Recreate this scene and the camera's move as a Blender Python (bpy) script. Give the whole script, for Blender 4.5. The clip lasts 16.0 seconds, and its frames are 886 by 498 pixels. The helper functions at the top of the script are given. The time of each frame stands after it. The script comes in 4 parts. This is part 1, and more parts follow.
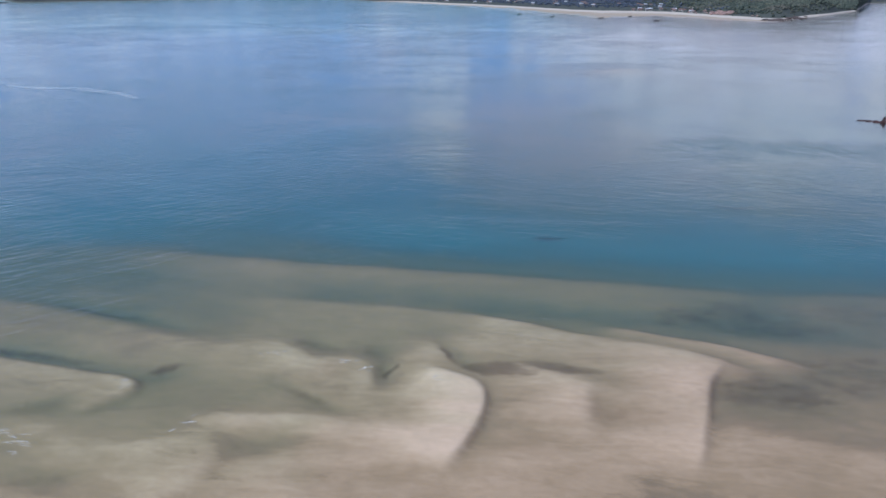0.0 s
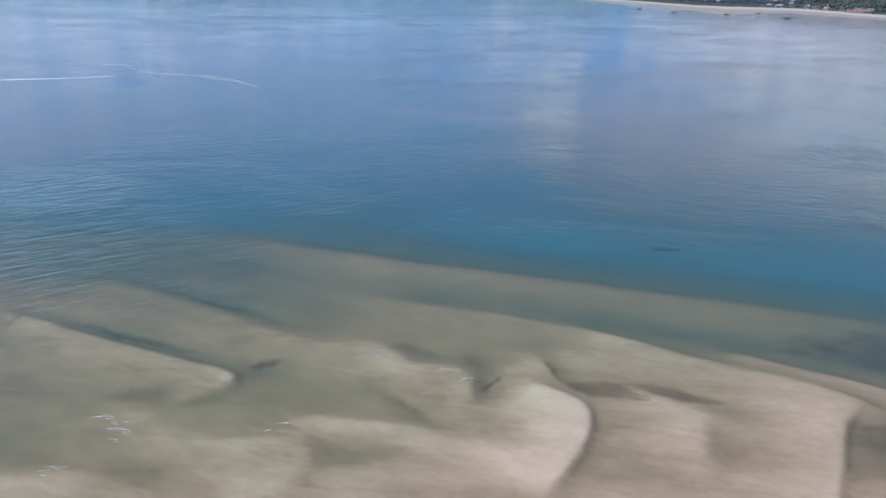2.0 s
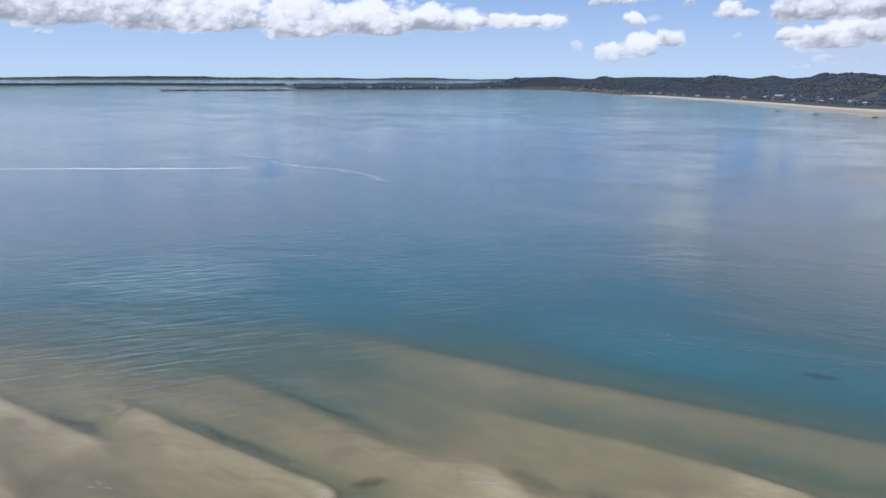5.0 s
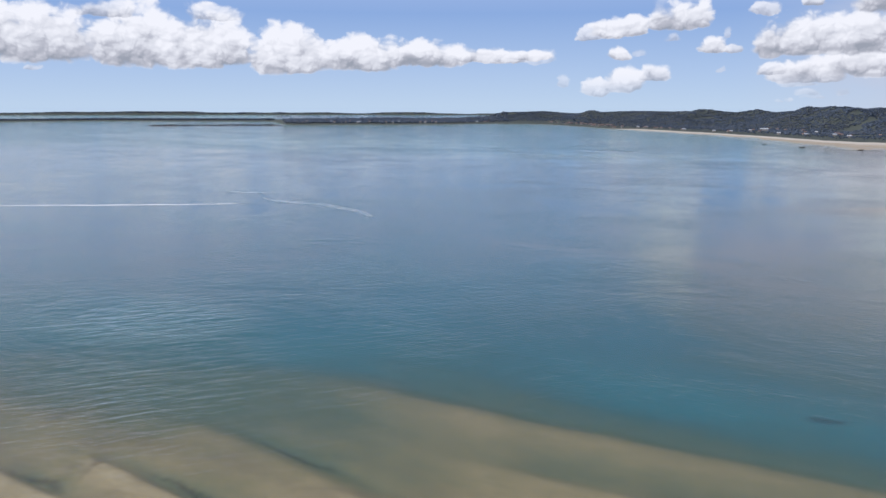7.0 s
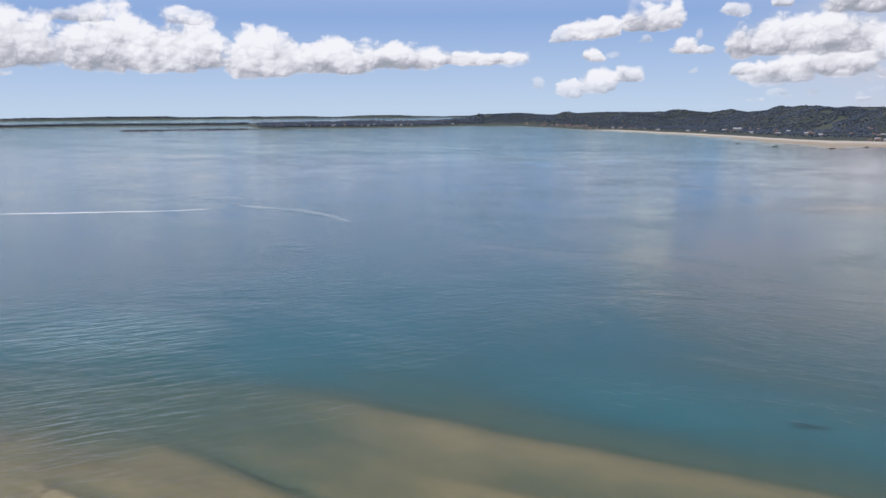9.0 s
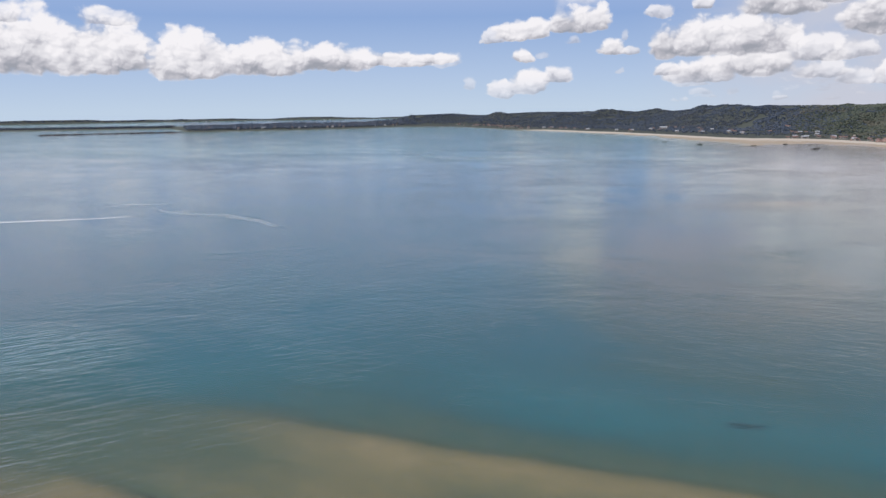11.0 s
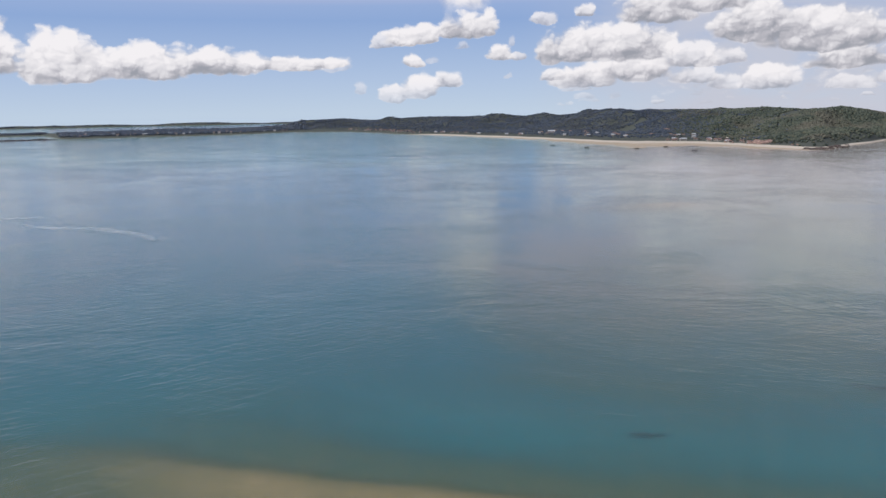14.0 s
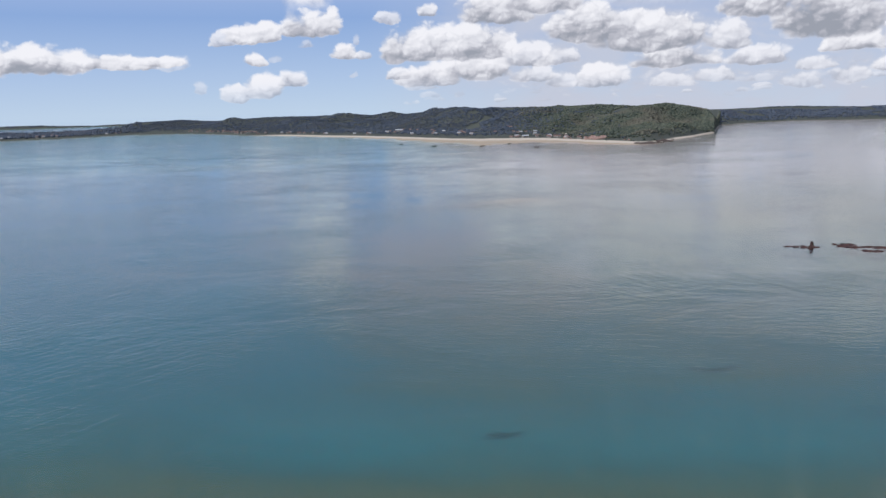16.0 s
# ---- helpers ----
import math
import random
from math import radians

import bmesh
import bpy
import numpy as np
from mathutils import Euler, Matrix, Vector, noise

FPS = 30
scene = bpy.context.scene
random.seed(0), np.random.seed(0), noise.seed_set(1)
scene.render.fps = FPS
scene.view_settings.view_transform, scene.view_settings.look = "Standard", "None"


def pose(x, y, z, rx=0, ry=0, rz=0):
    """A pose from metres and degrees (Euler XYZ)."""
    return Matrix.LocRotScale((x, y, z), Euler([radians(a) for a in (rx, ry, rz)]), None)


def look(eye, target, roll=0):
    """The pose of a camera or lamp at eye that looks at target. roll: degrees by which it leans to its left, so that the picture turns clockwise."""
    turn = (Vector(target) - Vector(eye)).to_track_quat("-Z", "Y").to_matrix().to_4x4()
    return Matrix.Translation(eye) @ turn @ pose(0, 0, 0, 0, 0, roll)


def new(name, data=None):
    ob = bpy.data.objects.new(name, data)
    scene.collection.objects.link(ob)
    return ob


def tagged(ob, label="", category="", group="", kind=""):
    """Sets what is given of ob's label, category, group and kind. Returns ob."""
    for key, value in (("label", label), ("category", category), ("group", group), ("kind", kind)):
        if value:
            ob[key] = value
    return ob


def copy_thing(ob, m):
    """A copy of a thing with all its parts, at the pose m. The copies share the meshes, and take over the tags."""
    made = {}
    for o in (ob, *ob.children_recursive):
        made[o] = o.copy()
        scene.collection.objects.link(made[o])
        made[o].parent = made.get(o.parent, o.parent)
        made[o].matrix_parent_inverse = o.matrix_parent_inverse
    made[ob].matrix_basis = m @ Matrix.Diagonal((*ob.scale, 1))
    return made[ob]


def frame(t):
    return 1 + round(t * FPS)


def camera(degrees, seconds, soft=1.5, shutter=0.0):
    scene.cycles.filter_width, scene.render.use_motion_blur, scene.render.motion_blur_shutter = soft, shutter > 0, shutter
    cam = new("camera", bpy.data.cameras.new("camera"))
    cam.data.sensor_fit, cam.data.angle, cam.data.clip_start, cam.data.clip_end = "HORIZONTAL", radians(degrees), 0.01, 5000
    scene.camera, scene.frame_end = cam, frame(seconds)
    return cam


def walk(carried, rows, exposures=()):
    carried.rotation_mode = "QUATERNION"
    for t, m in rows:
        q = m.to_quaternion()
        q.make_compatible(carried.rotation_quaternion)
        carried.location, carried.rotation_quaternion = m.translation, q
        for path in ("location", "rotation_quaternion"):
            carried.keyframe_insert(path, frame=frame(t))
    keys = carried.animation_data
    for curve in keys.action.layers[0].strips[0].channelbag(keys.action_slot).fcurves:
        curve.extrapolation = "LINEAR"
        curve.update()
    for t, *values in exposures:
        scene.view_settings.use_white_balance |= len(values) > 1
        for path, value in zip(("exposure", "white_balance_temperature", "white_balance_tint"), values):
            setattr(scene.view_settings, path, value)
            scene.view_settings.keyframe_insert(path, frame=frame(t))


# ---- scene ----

# ---------------------------------------------------------------- camera
# A drone 60 m above a bay: it flies slowly forwards, tilts up and pans.
cam = camera(59.6, 16.0, soft=1.5)
PATH = [  # seconds, x, y, z, yaw, pitch, roll
    (0.0, 13.13, -48.28, 60.04, 8.81, -19.39, -0.22),
    (0.5, 12.48, -46.76, 59.93, 12.13, -19.61, -0.17),
    (1.0, 12.06, -45.27, 59.82, 14.46, -19.63, 0.03),
    (1.5, 11.46, -43.74, 59.85, 15.87, -19.72, 0.15),
    (2.0, 10.83, -42.19, 60.00, 16.84, -19.85, 0.16),
    (2.5, 10.23, -40.64, 60.19, 19.57, -19.98, 0.03),
    (3.0, 9.82, -39.11, 60.22, 22.03, -20.12, -0.05),
    (3.5, 9.25, -37.49, 60.14, 24.52, -18.91, 0.09),
    (4.0, 8.53, -35.85, 59.97, 25.49, -16.36, 0.38),
    (4.5, 7.64, -34.21, 59.82, 25.95, -14.94, 0.30),
    (5.0, 6.74, -32.60, 59.68, 26.16, -12.99, 0.31),
    (7.5, 3.49, -24.61, 59.70, 25.15, -10.44, -0.03),
    (8.0, 3.18, -23.11, 59.57, 24.79, -10.40, -0.13),
    (8.5, 2.93, -21.62, 59.46, 24.32, -10.36, -0.24),
    (11.0, 1.08, -14.07, 59.39, 18.84, -10.32, -0.73),
    (11.5, 0.68, -12.57, 59.38, 17.10, -10.24, -0.92),
    (12.0, 0.45, -11.09, 59.36, 16.06, -10.23, -0.97),
    (12.5, 0.38, -9.62, 59.38, 15.36, -10.18, -0.96),
    (13.0, 0.14, -8.13, 59.42, 14.96, -10.16, -1.06),
    (13.5, -0.28, -6.66, 59.49, 14.73, -10.16, -1.11),
    (14.0, -0.60, -5.21, 59.61, 10.99, -10.10, -0.91),
    (14.5, -0.93, -3.83, 59.73, 8.45, -10.15, -1.01),
    (15.0, -0.96, -2.50, 59.86, 5.01, -10.20, -1.16),
    (15.5, -0.65, -1.23, 59.96, 1.85, -10.35, -1.32),
    (16.0, 0.00, 0.00, 60.00, 0.00, -10.38, -1.46),
]
walk(cam, [(t, pose(x, y, z, 90 + pitch, 0, yaw) @ pose(0, 0, 0, 0, 0, roll)) for t, x, y, z, yaw, pitch, roll in PATH],
     exposures=[(0.0, 0.03, 5350, 14), (3.5, 0.05, 5400, 13), (5.0, 0.08, 5800, 13), (8.0, 0.02, 6150, 14), (11.0, 0.02, 6450, 14), (13.5, 0.0, 6500, 14), (14.5, -0.02, 6500, 14), (16.0, 0.01, 6250, 13)])

# ---------------------------------------------------------------- node helpers


class Nodes:
    """Short-hand for writing node trees."""

    def __init__(self, tree):
        self.tree = tree
        tree.nodes.clear()

    def add(self, kind, **settings):
        node = self.tree.nodes.new(kind)
        for key, value in settings.items():
            setattr(node, key, value)
        return node

    def put(self, value, socket):
        if isinstance(value, bpy.types.NodeSocket):
            self.tree.links.new(value, socket)
        elif value is not None:
            socket.default_value = value

    def math(self, op, a, b=None, c=None, clamp=False):
        node = self.add("ShaderNodeMath", operation=op, use_clamp=clamp)
        for value, socket in zip((a, b, c), node.inputs):
            self.put(value, socket)
        return node.outputs[0]

    def vec(self, op, a, b=None):
        node = self.add("ShaderNodeVectorMath", operation=op)
        self.put(a, node.inputs[0])
        if op == "SCALE":
            self.put(b, node.inputs[3])
        else:
            self.put(b, node.inputs[1])
        return node.outputs[0]

    def xyz(self, x, y, z):
        node = self.add("ShaderNodeCombineXYZ")
        for value, socket in zip((x, y, z), node.inputs):
            self.put(value, socket)
        return node.outputs[0]

    def split(self, v):
        node = self.add("ShaderNodeSeparateXYZ")
        self.put(v, node.inputs[0])
        return node.outputs

    def noise(self, v, scale, detail=4.0, rough=0.55, warp=0.0):
        node = self.add("ShaderNodeTexNoise")
        self.put(v, node.inputs["Vector"])
        node.inputs["Scale"].default_value, node.inputs["Detail"].default_value = scale, detail
        node.inputs["Roughness"].default_value, node.inputs["Distortion"].default_value = rough, warp
        return node.outputs[0]

    def between(self, x, low, high, a=0.0, b=1.0):
        node = self.add("ShaderNodeMapRange", interpolation_type="SMOOTHSTEP")
        for value, socket in zip((x, low, high, a, b), node.inputs):
            self.put(value, socket)
        return node.outputs[0]

    def ramp(self, x, stops):
        node = self.add("ShaderNodeValToRGB")
        bar = node.color_ramp
        while len(bar.elements) < len(stops):
            bar.elements.new(0.5)
        for element, (at, colour) in zip(bar.elements, stops):
            element.position, element.color = at, (*colour, 1)
        self.put(x, node.inputs[0])
        return node.outputs[0]

    def mix(self, fac, a, b):
        node = self.add("ShaderNodeMix", data_type="RGBA")
        self.put(fac, node.inputs[0])
        for value, socket in ((a, node.inputs[6]), (b, node.inputs[7])):
            self.put((*value, 1) if isinstance(value, tuple) else value, socket)
        return node.outputs[2]

    def bump(self, height, strength, distance=1.0, normal=None):
        node = self.add("ShaderNodeBump")
        self.put(height, node.inputs["Height"])
        self.put(strength, node.inputs["Strength"])
        self.put(distance, node.inputs["Distance"])
        self.put(normal, node.inputs["Normal"])
        return node.outputs[0]


# ---------------------------------------------------------------- sky and sun
SUN_HEIGHT, SUN_TURN = 46.0, 236.0  # degrees above the horizon, degrees clockwise from +y: behind the drone
sun = new("sun", bpy.data.lights.new("sun", "SUN"))
sun.data.energy, sun.data.angle, sun.data.color = 3.6, radians(0.53), (1.0, 0.96, 0.9)
sun_way = Vector((math.sin(radians(SUN_TURN)) * math.cos(radians(SUN_HEIGHT)), math.cos(radians(SUN_TURN)) * math.cos(radians(SUN_HEIGHT)), math.sin(radians(SUN_HEIGHT))))
sun.matrix_world = look(sun_way * 300, (0, 0, 0))

CLOUDS = []  # degrees right of +y, base in degrees up, half width, height, density, greyness


def cloud(right, base, wide, high, dense=1.0, grey=0.0):
    CLOUDS.append((right, base, wide, high, dense, grey))


# the long bank that sinks towards the open bay
cloud(-63.2, 2.27, 4.01, 5.80)
cloud(-58.6, 2.66, 3.65, 4.91)
cloud(-52.0, 3.04, 4.02, 3.50)
cloud(-55.1, 3.23, 2.73, 3.63)
cloud(-46.3, 2.94, 4.23, 3.63)
cloud(-41.9, 2.86, 4.09, 3.36)
cloud(-36.2, 2.53, 3.72, 3.00)
cloud(-31.4, 2.64, 3.62, 2.34)
cloud(-27.0, 2.88, 3.86, 1.69)
cloud(-22.1, 3.11, 3.05, 0.94)
cloud(-19.0, 3.32, 1.81, 0.55)
cloud(-41.4, 5.72, 2.30, 0.96, 0.7)
cloud(-48.1, 5.78, 2.38, 0.92, 0.8)
cloud(-52.7, 2.25, 0.70, 0.35, 0.6)
# small fair-weather heaps
cloud(-15.0, 4.61, 0.94, 0.90, 0.8)
cloud(-13.5, 4.79, 1.61, 1.32)
cloud(-12.0, 4.94, 1.32, 1.25)
cloud(-9.0, 5.26, 2.36, 1.60)
cloud(-7.7, 5.39, 1.03, 1.64)
cloud(-10.3, 5.73, 0.55, 1.32, 0.5)
cloud(-9.4, 4.45, 0.71, 0.58, 0.55)
cloud(-13.0, 3.30, 0.93, 0.81)
cloud(-11.5, 3.43, 0.55, 0.46, 0.4)
cloud(-16.9, 1.36, 0.52, 0.77, 0.5)
cloud(-14.4, 0.84, 1.23, 1.09)
cloud(-12.5, 1.11, 1.64, 1.44)
cloud(-10.4, 1.78, 1.27, 1.02, 0.9)
cloud(-6.6, 3.71, 1.28, 0.97)
cloud(-5.3, 3.65, 0.73, 0.63, 0.8)
cloud(-5.8, 4.67, 0.36, 0.62, 0.5)
cloud(-6.1, 2.36, 0.28, 0.40, 0.5)
cloud(-3.5, 5.99, 1.05, 0.80, 0.8)
cloud(-0.7, 6.43, 0.73, 0.84, 0.9)
cloud(-18.3, 3.05, 1.47, 0.90, 0.45)
# low rows far over the hills
rng = random.Random(4)
for _ in range(34):
    far = rng.random()
    cloud(rng.uniform(-4, 36), 0.25 + 1.1 * far, rng.uniform(0.3, 0.9) * (0.6 + far), rng.uniform(0.18, 0.34) * (0.7 + far), rng.uniform(0.3, 0.75))
# the broken field over the hills
cloud(9.1, 1.38, 1.92, 0.87, 0.8)
cloud(6.7, 1.76, 1.86, 1.19, 0.8)
cloud(11.7, 1.30, 2.20, 1.64)
cloud(16.5, 1.15, 1.81, 0.84, 0.8)
cloud(19.4, 1.36, 1.82, 0.90, 0.8)
cloud(24.7, 0.88, 1.76, 0.87, 0.8)
cloud(27.4, 1.07, 1.49, 1.07, 0.8)
cloud(-0.7, 1.64, 2.94, 1.51)
cloud(-2.9, 2.09, 1.06, 0.87, 0.9)
cloud(-3.1, 3.44, 1.38, 2.11)
cloud(3.0, 2.10, 3.01, 2.05)
cloud(-1.2, 3.56, 2.84, 2.53)
cloud(2.8, 3.61, 3.41, 2.64)
cloud(6.5, 2.96, 2.25, 1.64, 0.9)
cloud(8.7, 2.96, 1.59, 1.09, 0.8)
cloud(16.4, 2.53, 3.46, 1.44, 1, 0.3)
cloud(22.1, 2.45, 2.32, 1.17, 0.9)
cloud(20.1, 3.57, 1.80, 1.76, 0.9)
cloud(25.4, 1.94, 1.34, 0.79, 0.8)
cloud(30.5, 1.71, 2.13, 1.03)
cloud(14.9, 3.81, 4.55, 2.63, 1.2, 0.45)
cloud(10.6, 4.52, 3.29, 2.58, 1.2, 0.45)
cloud(4.3, 5.98, 3.37, 2.28, 1, 0.1)
cloud(7.5, 6.71, 3.17, 2.24, 1, 0.3)
cloud(27.6, 3.11, 2.31, 1.32)
cloud(26.2, 4.24, 3.92, 3.45, 1.2, 0.55)
cloud(21.8, 5.73, 2.79, 2.82, 1, 0.3)
cloud(31.6, 3.21, 2.66, 2.46, 1, 0.4)
cloud(35.5, 3.40, 2.97, 2.85, 1, 0.3)
cloud(38.7, 1.62, 3.00, 1.86)
cloud(34.6, 0.85, 2.51, 1.15, 0.9)

world = bpy.data.worlds.new("sky")
scene.world = world
world.use_nodes = True
n = Nodes(world.node_tree)
sky = n.add("ShaderNodeTexSky", sky_type="NISHITA", sun_disc=False, sun_elevation=radians(SUN_HEIGHT), sun_rotation=radians(SUN_TURN))
sky.altitude, sky.air_density, sky.dust_density, sky.ozone_density = 60, 1.0, 0.0, 3.0
way = n.vec("NORMALIZE", n.add("ShaderNodeTexCoord").outputs["Generated"])
dx, dy, dz = n.split(way)
turn = n.math("MULTIPLY", n.math("ARCTAN2", dx, dy), 57.2958)
lift = n.math("MULTIPLY", n.math("ARCSINE", dz), 57.2958)


def cells(spot, scale):
    node = n.add("ShaderNodeTexVoronoi", feature="SMOOTH_F1")
    n.put(spot, node.inputs["Vector"])
    node.inputs["Scale"].default_value, node.inputs["Smoothness"].default_value = scale, 0.5
    return node.outputs["Distance"]


def billow(right, up):
    """Rounded heads at three sizes; low where a head swells out."""
    spot = n.xyz(right, n.math("MULTIPLY", up, 1.25), 0.0)
    big = n.math("MULTIPLY_ADD", cells(spot, 0.6), 0.62, n.math("MULTIPLY", cells(spot, 1.5), 0.3))
    return n.math("MULTIPLY_ADD", cells(spot, 3.8), 0.1, big)


# flat-based heaps, the far ones first, each laid over those behind it
drift_noise = n.add("ShaderNodeTexNoise")
n.put(n.xyz(turn, lift, 0.0), drift_noise.inputs["Vector"])
drift_noise.inputs["Scale"].default_value, drift_noise.inputs["Detail"].default_value = 0.8, 5.0
sway_x, sway_y, _ = n.split(drift_noise.outputs["Color"])
wx = n.math("ADD", turn, n.math("MULTIPLY_ADD", sway_x, 1.5, -0.75))
wy = n.math("ADD", lift, n.math("MULTIPLY_ADD", sway_y, 0.6, -0.3))
knobs = billow(wx, wy)
knobs_up = billow(n.math("ADD", wx, -0.12), n.math("ADD", wy, 0.16))
rough_edge = n.math("MULTIPLY_ADD", knobs, 1.5, -0.62)
heap = n.xyz(0.0, 0.6, 0.0)  # how brightness grows with height, its level, cover
for a, e, w, h, k, grey in CLOUDS:
    e, w = e + 0.1 * h, 0.94 * w
    u = n.math("MULTIPLY_ADD", wx, 1 / w, -a / w)
    v = n.math("MULTIPLY_ADD", wy, 1 / h, -e / h)
    below = n.math("MAXIMUM", v, n.math("MULTIPLY", v, -4.0))
    q = n.math("MULTIPLY_ADD", u, u, n.math("MULTIPLY_ADD", below, below, rough_edge))
    here = n.between(q, 1.2, 0.45 if k < 0.7 else 0.66, 0.0, min(k, 1.0))
    rise = (0.95 - 0.45 * grey) / h
    over = n.add("ShaderNodeMix", data_type="VECTOR")
    n.put(here, over.inputs[0]), n.put(heap, over.inputs[4]), n.put((rise, 0.42 - 0.34 * grey - rise * e, 1.0), over.inputs[5])
    heap = over.outputs[1]
rise, level, cover = n.split(heap)
lit = n.math("MULTIPLY_ADD", rise, wy, level)
lit = n.math("MULTIPLY_ADD", n.math("SUBTRACT", knobs_up, knobs), 1.0, lit)
lit = n.math("MULTIPLY_ADD", n.math("SUBTRACT", 0.42, knobs), 1.0, lit)
# small far rows, and the loose cover high up
rows = n.noise(n.xyz(turn, n.math("MULTIPLY", lift, 2.3), 3.0), 1.1, 5.0, 0.55, 0.1)
band = n.math("MULTIPLY", n.math("MULTIPLY", n.between(lift, 0.3, 1.3), n.between(lift, 2.4, 4.2, 1.0, 0.0)), n.between(turn, -5.0, 6.0))
rows = n.math("MULTIPLY_ADD", n.math("SUBTRACT", rows, 0.5), 2.0, n.math("MULTIPLY_ADD", band, 0.66, -0.66))
upper = n.math("MULTIPLY_ADD", n.between(lift, 17.0, 24.0), 0.62, -0.72)
# unseen heaps higher up, set for the bright columns mirrored in the water
for a, e, w, h, k in ((15.0, 9.8, 4.4, 4.6, 1.2), (21.5, 9.0, 2.6, 3.0, 0.8), (28.8, 9.5, 3.0, 4.6, 1.2), (35.0, 9.0, 3.5, 5.0, 1.2), (6.5, 8.4, 3.6, 2.2, 1.0), (-9.2, 9.4, 2.4, 3.0, 0.9)):
    u, v = n.math("MULTIPLY_ADD", turn, 1 / w, -a / w), n.math("MULTIPLY_ADD", lift, 1 / h, -e / h)
    q = n.math("MULTIPLY_ADD", n.math("MULTIPLY_ADD", u, u, n.math("MULTIPLY", v, v)), -0.8 * k, 0.8 * k)
    upper = n.math("MAXIMUM", upper, n.math("MINIMUM", q, 0.42 * k))
ripple = n.noise(n.xyz(turn, n.math("MULTIPLY", lift, 1.3), 0.0), 0.56, 6.0, 0.55, 0.15)
upper = n.math("MULTIPLY_ADD", n.math("SUBTRACT", ripple, 0.5), 1.5, upper)
upper = n.math("MULTIPLY", n.between(upper, -0.25, 0.5), n.between(lift, 6.2, 8.0))
cover = n.math("MAXIMUM", cover, n.math("MAXIMUM", upper, n.between(rows, -0.06, 0.5, 0.0, 0.5)))
lit = n.math("ADD", lit, n.math("MULTIPLY", upper, 0.25))
white = n.ramp(lit, [(0.0, (0.33, 0.35, 0.39)), (0.25, (0.50, 0.505, 0.54)), (0.5, (0.72, 0.725, 0.745)), (0.85, (0.90, 0.895, 0.895))])
cloud_light = n.add("ShaderNodeBackground")
n.put(white, cloud_light.inputs[0])
cloud_light.inputs[1].default_value = 1.0
sky_light = n.add("ShaderNodeBackground")
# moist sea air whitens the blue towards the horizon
# unseen pale sheet to a ragged edge, deep blue above, added for water reflections
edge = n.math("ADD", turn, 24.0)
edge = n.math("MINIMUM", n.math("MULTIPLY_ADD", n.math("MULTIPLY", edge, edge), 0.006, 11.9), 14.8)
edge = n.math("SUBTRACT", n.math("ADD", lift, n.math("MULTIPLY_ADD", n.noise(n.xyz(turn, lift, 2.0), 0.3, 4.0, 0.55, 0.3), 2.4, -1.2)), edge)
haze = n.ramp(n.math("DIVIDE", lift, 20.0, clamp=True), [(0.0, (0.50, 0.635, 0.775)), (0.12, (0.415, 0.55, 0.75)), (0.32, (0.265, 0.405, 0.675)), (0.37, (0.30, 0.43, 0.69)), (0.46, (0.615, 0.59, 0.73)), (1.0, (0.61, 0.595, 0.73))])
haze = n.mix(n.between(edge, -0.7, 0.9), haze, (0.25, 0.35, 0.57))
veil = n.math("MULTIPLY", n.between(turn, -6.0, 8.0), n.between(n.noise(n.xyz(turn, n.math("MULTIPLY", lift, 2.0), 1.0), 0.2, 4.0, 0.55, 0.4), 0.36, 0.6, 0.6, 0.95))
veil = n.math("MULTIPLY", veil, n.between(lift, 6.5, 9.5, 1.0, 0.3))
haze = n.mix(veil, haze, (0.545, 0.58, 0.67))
# unseen bright band above the broken field, added to brighten the water's reflection
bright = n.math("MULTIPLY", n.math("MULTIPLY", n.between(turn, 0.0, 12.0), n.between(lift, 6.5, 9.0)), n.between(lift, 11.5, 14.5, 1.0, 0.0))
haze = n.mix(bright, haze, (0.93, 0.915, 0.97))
haze = n.vec("SCALE", haze, 1 / 0.085)
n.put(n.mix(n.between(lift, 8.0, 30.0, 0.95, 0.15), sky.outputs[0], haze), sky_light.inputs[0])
sky_light.inputs[1].default_value = 0.085
blend = n.add("ShaderNodeMixShader")
n.put(n.math("MULTIPLY", cover, n.between(lift, 0.0, 2.5, 0.45, 0.98)), blend.inputs[0])
n.put(sky_light.outputs[0], blend.inputs[1])
n.put(cloud_light.outputs[0], blend.inputs[2])
n.put(blend.outputs[0], n.add("ShaderNodeOutputWorld").inputs[0])


# ---------------------------------------------------------------- materials
def material(name):
    m = bpy.data.materials.new(name)
    m.use_nodes = True
    return m, Nodes(m.node_tree)


def finish(nodes, shader):
    nodes.put(shader, nodes.add("ShaderNodeOutputMaterial").inputs[0])


def surface(name, dark, light, scale, rough=0.85, relief=0.3, coarse=None, metal=0.0):
    """A plain solid with colour grain at two scales and a fine relief."""
    m, n = material(name)
    at = n.add("ShaderNodeTexCoord").outputs["Object"]
    fine = n.noise(at, scale, 6.0, 0.6)
    broad = n.noise(at, scale * 0.13 if coarse is None else coarse, 3.0)
    colour = n.mix(n.between(n.math("MULTIPLY_ADD", broad, 0.5, n.math("MULTIPLY", fine, 0.5)), 0.35, 0.65), dark, light)
    b = n.add("ShaderNodeBsdfPrincipled")
    n.put(colour, b.inputs["Base Color"])
    b.inputs["Roughness"].default_value, b.inputs["Metallic"].default_value = rough, metal
    n.put(n.bump(fine, relief, 0.1), b.inputs["Normal"])
    finish(n, b.outputs[0])
    return m


